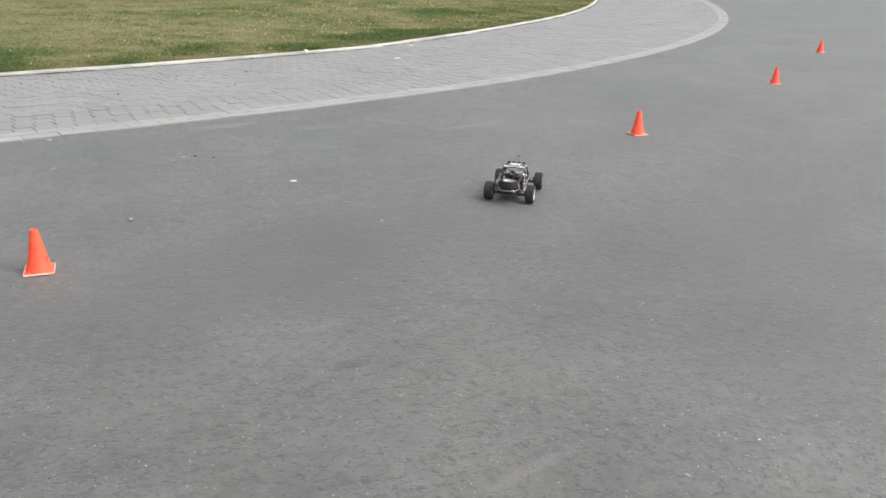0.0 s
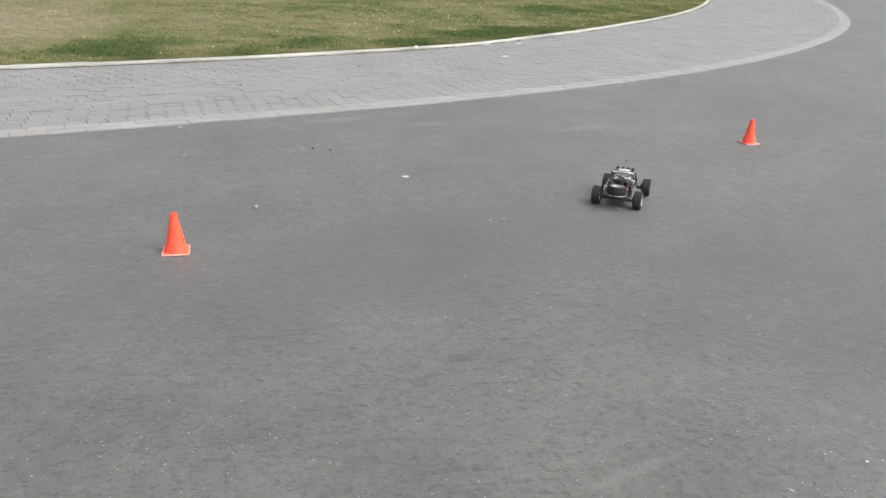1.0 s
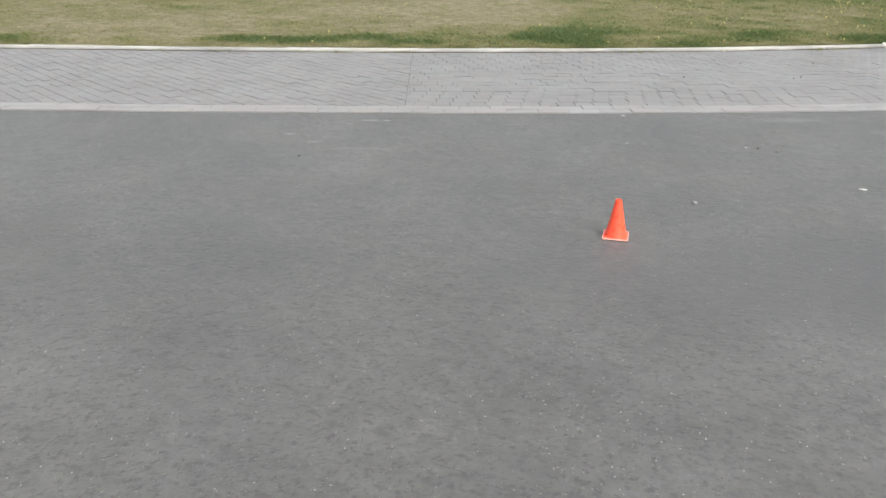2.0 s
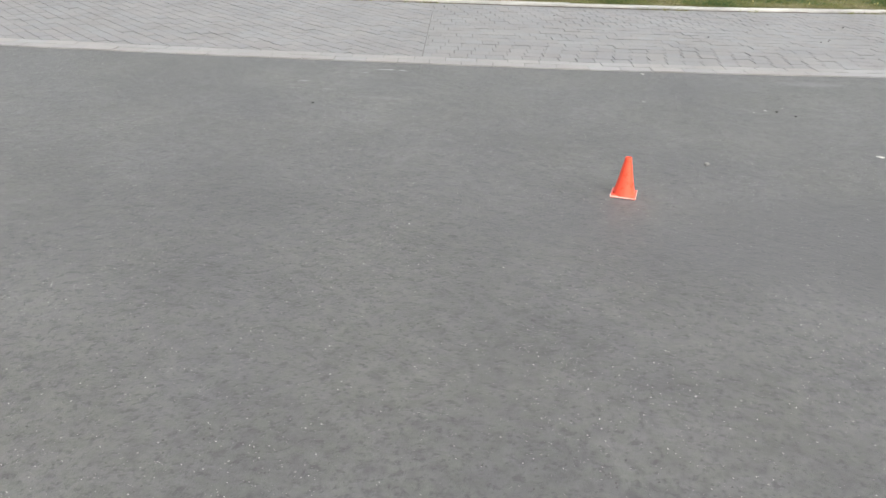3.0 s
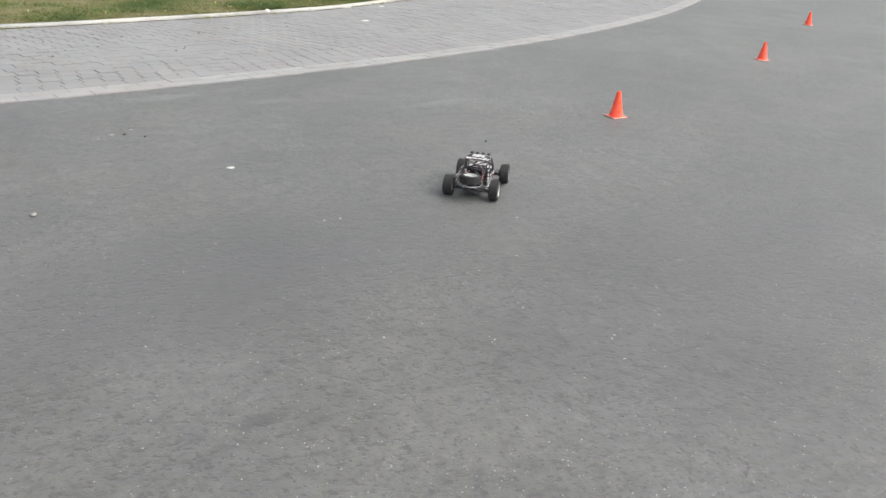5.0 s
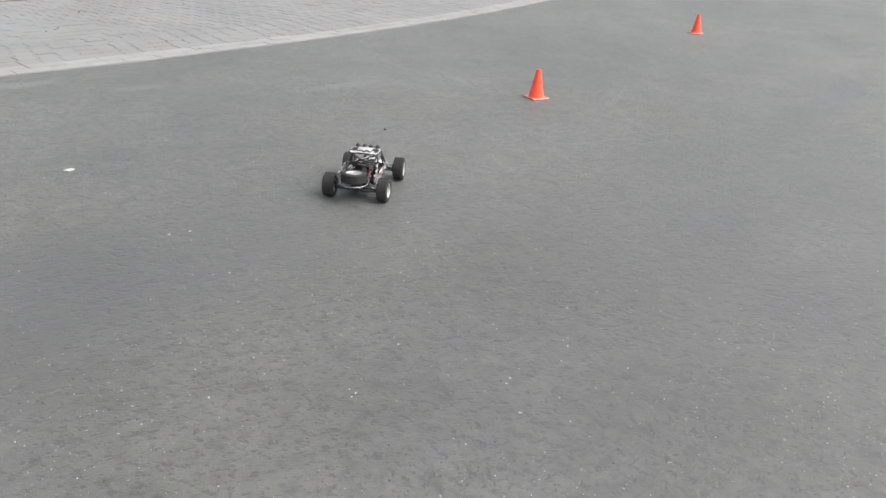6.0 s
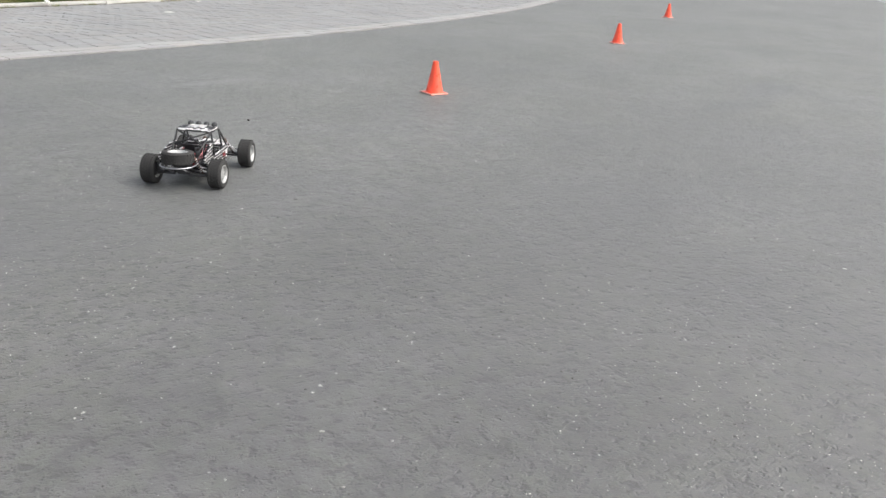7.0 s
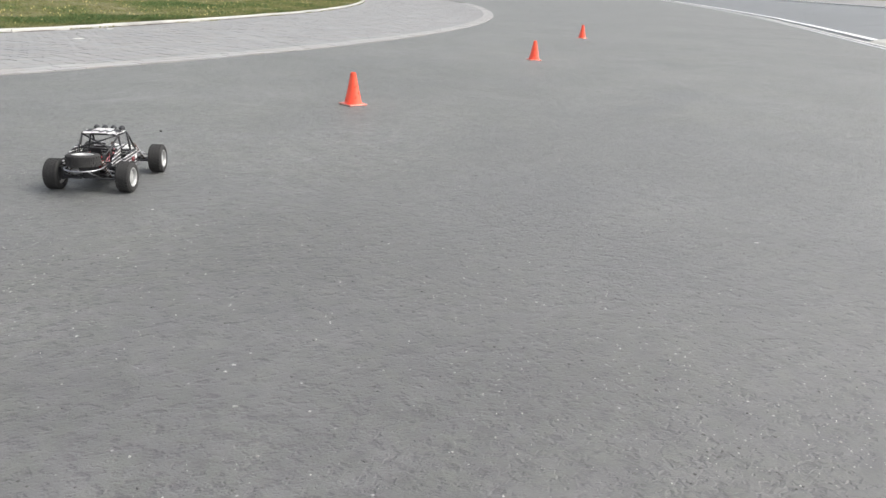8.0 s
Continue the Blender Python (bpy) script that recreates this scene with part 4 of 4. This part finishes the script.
pebble("stone", -0.136, 5.222, 0, 0.017, 0.013, 0.011, STONE, "pale grey stone lying on the asphalt", "stone", 1.0, 20)
scrap("paper_scrap", 0.958, 5.926, 0, 0.062, 0.045, PAPER, "white flat scrap lying on the asphalt", "paper", 3, 10)
for x, y, size, n in ((0.20, 6.80, 0.034, 41), (0.33, 6.93, 0.026, 42), (0.12, 6.70, 0.020, 43), (1.379, 4.900, 0.020, 1), (1.472, 4.915, 0.018, 2), (2.355, 3.355, 0.014, 3), (2.295, 3.166, 0.014, 4), (1.824, 3.433, 0.012, 5), (2.062, 3.680, 0.011, 6),
                      (2.270, 4.236, 0.012, 7), (4.384, 3.456, 0.020, 8), (1.575, 4.430, 0.014, 9), (2.496, 4.752, 0.014, 10), (1.371, 3.553, 0.013, 11), (-0.884, 7.600, 0.055, 12), (-0.735, 6.615, 0.030, 13),
                      (1.626, 2.372, 0.009, 14), (0.697, 2.702, 0.008, 15), (1.805, 3.416, 0.010, 16), (2.327, 3.33, 0.011, 17), (1.502, 6.37, 0.016, 18), (2.428, 3.073, 0.009, 19), (2.062, 3.074, 0.009, 20),
                      (-0.922, 3.275, 0.010, 21), (-1.523, 3.557, 0.014, 22), (-0.579, 2.535, 0.009, 23), (0.021, 2.569, 0.009, 24), (0.59, 2.257, 0.007, 25), (-1.355, 2.318, 0.008, 26), (0.432, 3.687, 0.011, 27), (1.81, 3.46, 0.009, 28)):
    scrap("grit_flake", x, y, 0, size, size * 0.7, CHIP, "small pale flake of grit on the asphalt", "grit", n, n * 40, 0.0025)
scrap("paper_scrap", 2.138, 2.168, 0, 0.016, 0.011, PAPER, "small white scrap on the asphalt", "paper", 22, 20, 0.003)
scrap("paper_scrap", 1.758, 2.053, 0, 0.028, 0.010, CHIP, "thin pale torn scrap on the asphalt", "paper", 21, 130, 0.003)
for x, y, n in ((0.287, 6.794, 1), (0.429, 6.721, 2), (-2.35, 10.2, 8), (-2.22, 10.23, 9), (-3.75, 9.0, 10), (-0.45, 9.75, 11), (-1.6, 9.5, 12), (0.75, 10.1, 13), (-0.05, 10.3, 14), (2.04, 11.9, 4), (2.22, 11.9, 5), (0.17, 10.97, 6), (1.05, 11.29, 7), (-1.06, 8.29, 15), (-0.93, 8.34, 16), (-0.62, 10.6, 17),
                (0.83, 10.2, 18), (0.0, 11.9, 19), (2.24, 12.2, 20), (0.85, 10.3, 21), (-2.25, 8.8, 22), (-3.78, 10.1, 23), (-3.47, 8.94, 24), (-7.1, 6.97, 25), (-5.5, 7.14, 26), (-5.42, 7.2, 27), (2.06, 9.13, 28), (-0.15, 11.1, 29), (-3.09, 5.36, 30), (2.907, 6.315, 31), (3.55, 13.3, 32)):
    pebble("soil_crumb", x, y, 0.008 if y > 9 else 0, 0.013 if n < 15 else 0.009, 0.009 if n < 15 else 0.006, 0.005, DIRT, "dark crumb of soil on the ground", "soil", n, n * 50)
scrap("paper_scrap", 3.456, 12.549, 0.009, 0.16, 0.10, PAPER, "flat white piece of paper on paving", "paper", 31, 20, 0.004)
scrap("paper_scrap", 4.11, 14.15, 0.009, 0.12, 0.07, PAPER, "white scrap beside the kerb", "paper", 33, 40, 0.012)
bm = bmesh.new()
bmesh.ops.create_icosphere(bm, subdivisions=3, radius=1.0)
for v in bm.verts:
    k = 1 + 0.55 * noise.noise(v.co * 1.9 + Vector((7, 0, 0))) + 0.25 * noise.noise(v.co * 5)
    v.co = Vector((v.co.x * k * 0.026, v.co.y * k * 0.022, v.co.z * k * 0.024 + 0.02))
ball = part("crumpled_paper", bm, PAPER, None)
ball.matrix_basis = pose(2.10, 12.98, 0.05, 0, 0, 30)
tagged(ball, "crumpled white paper lying in the grass", "paper")

# loose pale grit, too fine to count
rg = random.Random(21)
verts, faces = [], []
for n in range(90000):
    x, y = rg.uniform(-7.5, 10), rg.uniform(0.6, 12) if rg.random() < 0.35 else rg.uniform(0.6, 6)
    if noise.noise((x * 1.4, y * 1.4, 2)) < rg.uniform(-0.55, 0.4):
        continue
    edge = float(np.interp(x, _x, _y))
    if y > edge - 0.1:
        continue
    k = min(0.0009 + rg.expovariate(1 / 0.00065), 0.0036)
    a = rg.uniform(0, 6.28)
    i = len(verts)
    for u, v, w in ((1, 0, 0.3), (0, 0.8, 0.35), (-1, 0.1, 0.3), (-0.1, -0.75, 0.3), (0, 0, 0.9)):
        verts.append((x + k * (u * math.cos(a) - v * math.sin(a)), y + k * (u * math.sin(a) + v * math.cos(a)), k * w if w > 0.5 else 0.0))
    faces += [(i, i + 1, i + 4), (i + 1, i + 2, i + 4), (i + 2, i + 3, i + 4), (i + 3, i, i + 4)]
tagged(arrays("grit", verts, faces, CHIP), "fine pale loose grit strewn over asphalt", "grit", kind="stuff")

# stones of the worn surface that stand proud of it, dark and pale
rs = random.Random(33)
verts, faces = [], []
for n in range(26000):
    x, y = rs.uniform(-6, 8), 0.8 + 7.5 * rs.random() ** 1.3
    if noise.noise((x * 2.1, y * 2.1, 6)) < rs.uniform(-0.35, 0.45) or y > float(np.interp(x, _x, _y)) - 0.1:
        continue
    k, a, up = rs.uniform(0.0020, 0.0055), rs.uniform(0, 6.28), rs.uniform(0.2, 0.5)
    i = len(verts)
    for j in range(5):
        b, e = a + j * 1.2566, k * rs.uniform(0.75, 1.15)
        verts.append((x + e * math.cos(b), y + e * math.sin(b), -0.0005))
    for j in range(5):
        b, e = a + j * 1.2566, k * rs.uniform(0.4, 0.7)
        verts.append((x + e * math.cos(b), y + e * math.sin(b), k * up * rs.uniform(0.7, 1.1)))
    faces += [(i + j, i + (j + 1) % 5, i + 5 + (j + 1) % 5, i + 5 + j) for j in range(5)] + [tuple(i + 5 + j for j in range(5))]
tagged(arrays("gravel", verts, faces, AGGREGATE), "dark and pale stones standing out of worn asphalt", "gravel", kind="stuff")

# yellow and white flowers in the turf
rf = random.Random(5)
verts, faces = [], []
for n in range(620):
    s = rf.uniform(-6, 22)
    e = 0.3 + 6 * rf.random() ** 1.3
    x, y, _ = along(s, kerb_line(s) + 0.1 + e)
    if not (x > 1.5 and rf.random() < 0.9 or rf.random() < 0.18):
        continue
    z = rise(s, e) + rf.uniform(0.02, 0.05)
    r = rf.uniform(0.007, 0.014)
    i = len(verts)
    verts += [(x + r * math.cos(k * 1.0472), y + r * math.sin(k * 1.0472), z) for k in range(6)] + [(x, y, z + r * 0.5), (x, y, z - 0.04)]
    for k in range(6):
        faces += [(i + k, i + (k + 1) % 6, i + 6), (i + (k + 1) % 6, i + k, i + 7)]
tagged(arrays("flowers", verts, faces, YELLOW), "pale yellow flowers scattered through the grass", "flowers", kind="stuff")

# weeds along the foot of the kerb
verts, faces, tones = [], [], []
rw = random.Random(13)
for n in range(900):
    s = rw.uniform(-15, 26)
    x0, y0, _ = along(s, kerb_line(s) - 0.012)
    if noise.noise((s * 0.9, 4, 0)) < 0.05:
        continue
    for k in range(5):
        a, h, w = rw.uniform(0, 6.28), rw.uniform(0.012, 0.045), rw.uniform(0.004, 0.008)
        x, y = x0 + rw.uniform(-0.03, 0.03), y0 + rw.uniform(-0.012, 0.008)
        i = len(verts)
        verts += [(x - w, y, 0.006), (x + w, y, 0.006), (x + math.cos(a) * h * 0.8, y + math.sin(a) * h * 0.8 - 0.01, 0.006 + h)]
        faces.append((i, i + 1, i + 2))
        tones += [rw.uniform(0.2, 0.9)] * 3
weeds = tagged(arrays("weeds", verts, faces, BLADE), "small weeds at the foot of the kerb", "weeds", kind="stuff")
weeds.data.attributes.new("tone", "FLOAT", "POINT").data.foreach_set("value", tones)

# dark soil washed against the foot of the kerb
verts, faces = [], []
for i in range(-340, 640):
    s = i * 0.05
    wide = 0.004 + 0.040 * max(0.0, noise.noise((s * 0.7, 8, 1)) + 0.25 + 0.35 * noise.noise((s * 5, 3, 1)))
    for d in (kerb_line(s) - wide, kerb_line(s) + 0.004):
        x, y, _ = along(s, d)
        verts.append((x, y, 0.014 if d < kerb_line(s) else 0.022))
for i in range(len(verts) // 2 - 1):
    faces.append((2 * i, 2 * i + 2, 2 * i + 3, 2 * i + 1))
tagged(arrays("soil", verts, faces, SOIL), "dark soil gathered at the foot of the kerb", "soil", kind="stuff")

# ---- single blocks nearest the camera ----
kinds = [block_mesh("paver", block_outline(side, end), 0.011, 0.002, PAVER) for side, end in ((0.0024, 0.0014), (0.0030, 0.0026), (0.0036, 0.0016), (0.0044, 0.0018), (0.0074, 0.0030))]
for s, d in near_blocks:
    x, y, a = along(s, d)
    ob = new("paver", rnd.choice(kinds))
    ob.parent = apron
    ob.matrix_basis = pose(x, y, rnd.gauss(0, 0.0012), rnd.gauss(0, 0.3), rnd.gauss(0, 0.3), math.degrees(a) + rnd.gauss(0, 0.4))
hx, hy = LONG / 2 - 0.0034, ROW / 2 - 0.0014
me = block_mesh("edging_block", [(hx, -hy), (hx, hy), (-hx, hy), (-hx, -hy)], 0.012, 0.0015, EDGING)
for row in (0, 1):
    s = -14.0 + row * LONG / 2
    while s < 30:
        x, y, a = along(s, ROW * (row + 0.5))
        ob = new("edging_block", me)
        ob.parent = apron
        ob.matrix_basis = pose(x, y, rnd.gauss(0, 0.0015), rnd.gauss(0, 0.3), rnd.gauss(0, 0.25), math.degrees(a) + rnd.gauss(0, 0.25))
        s += LONG
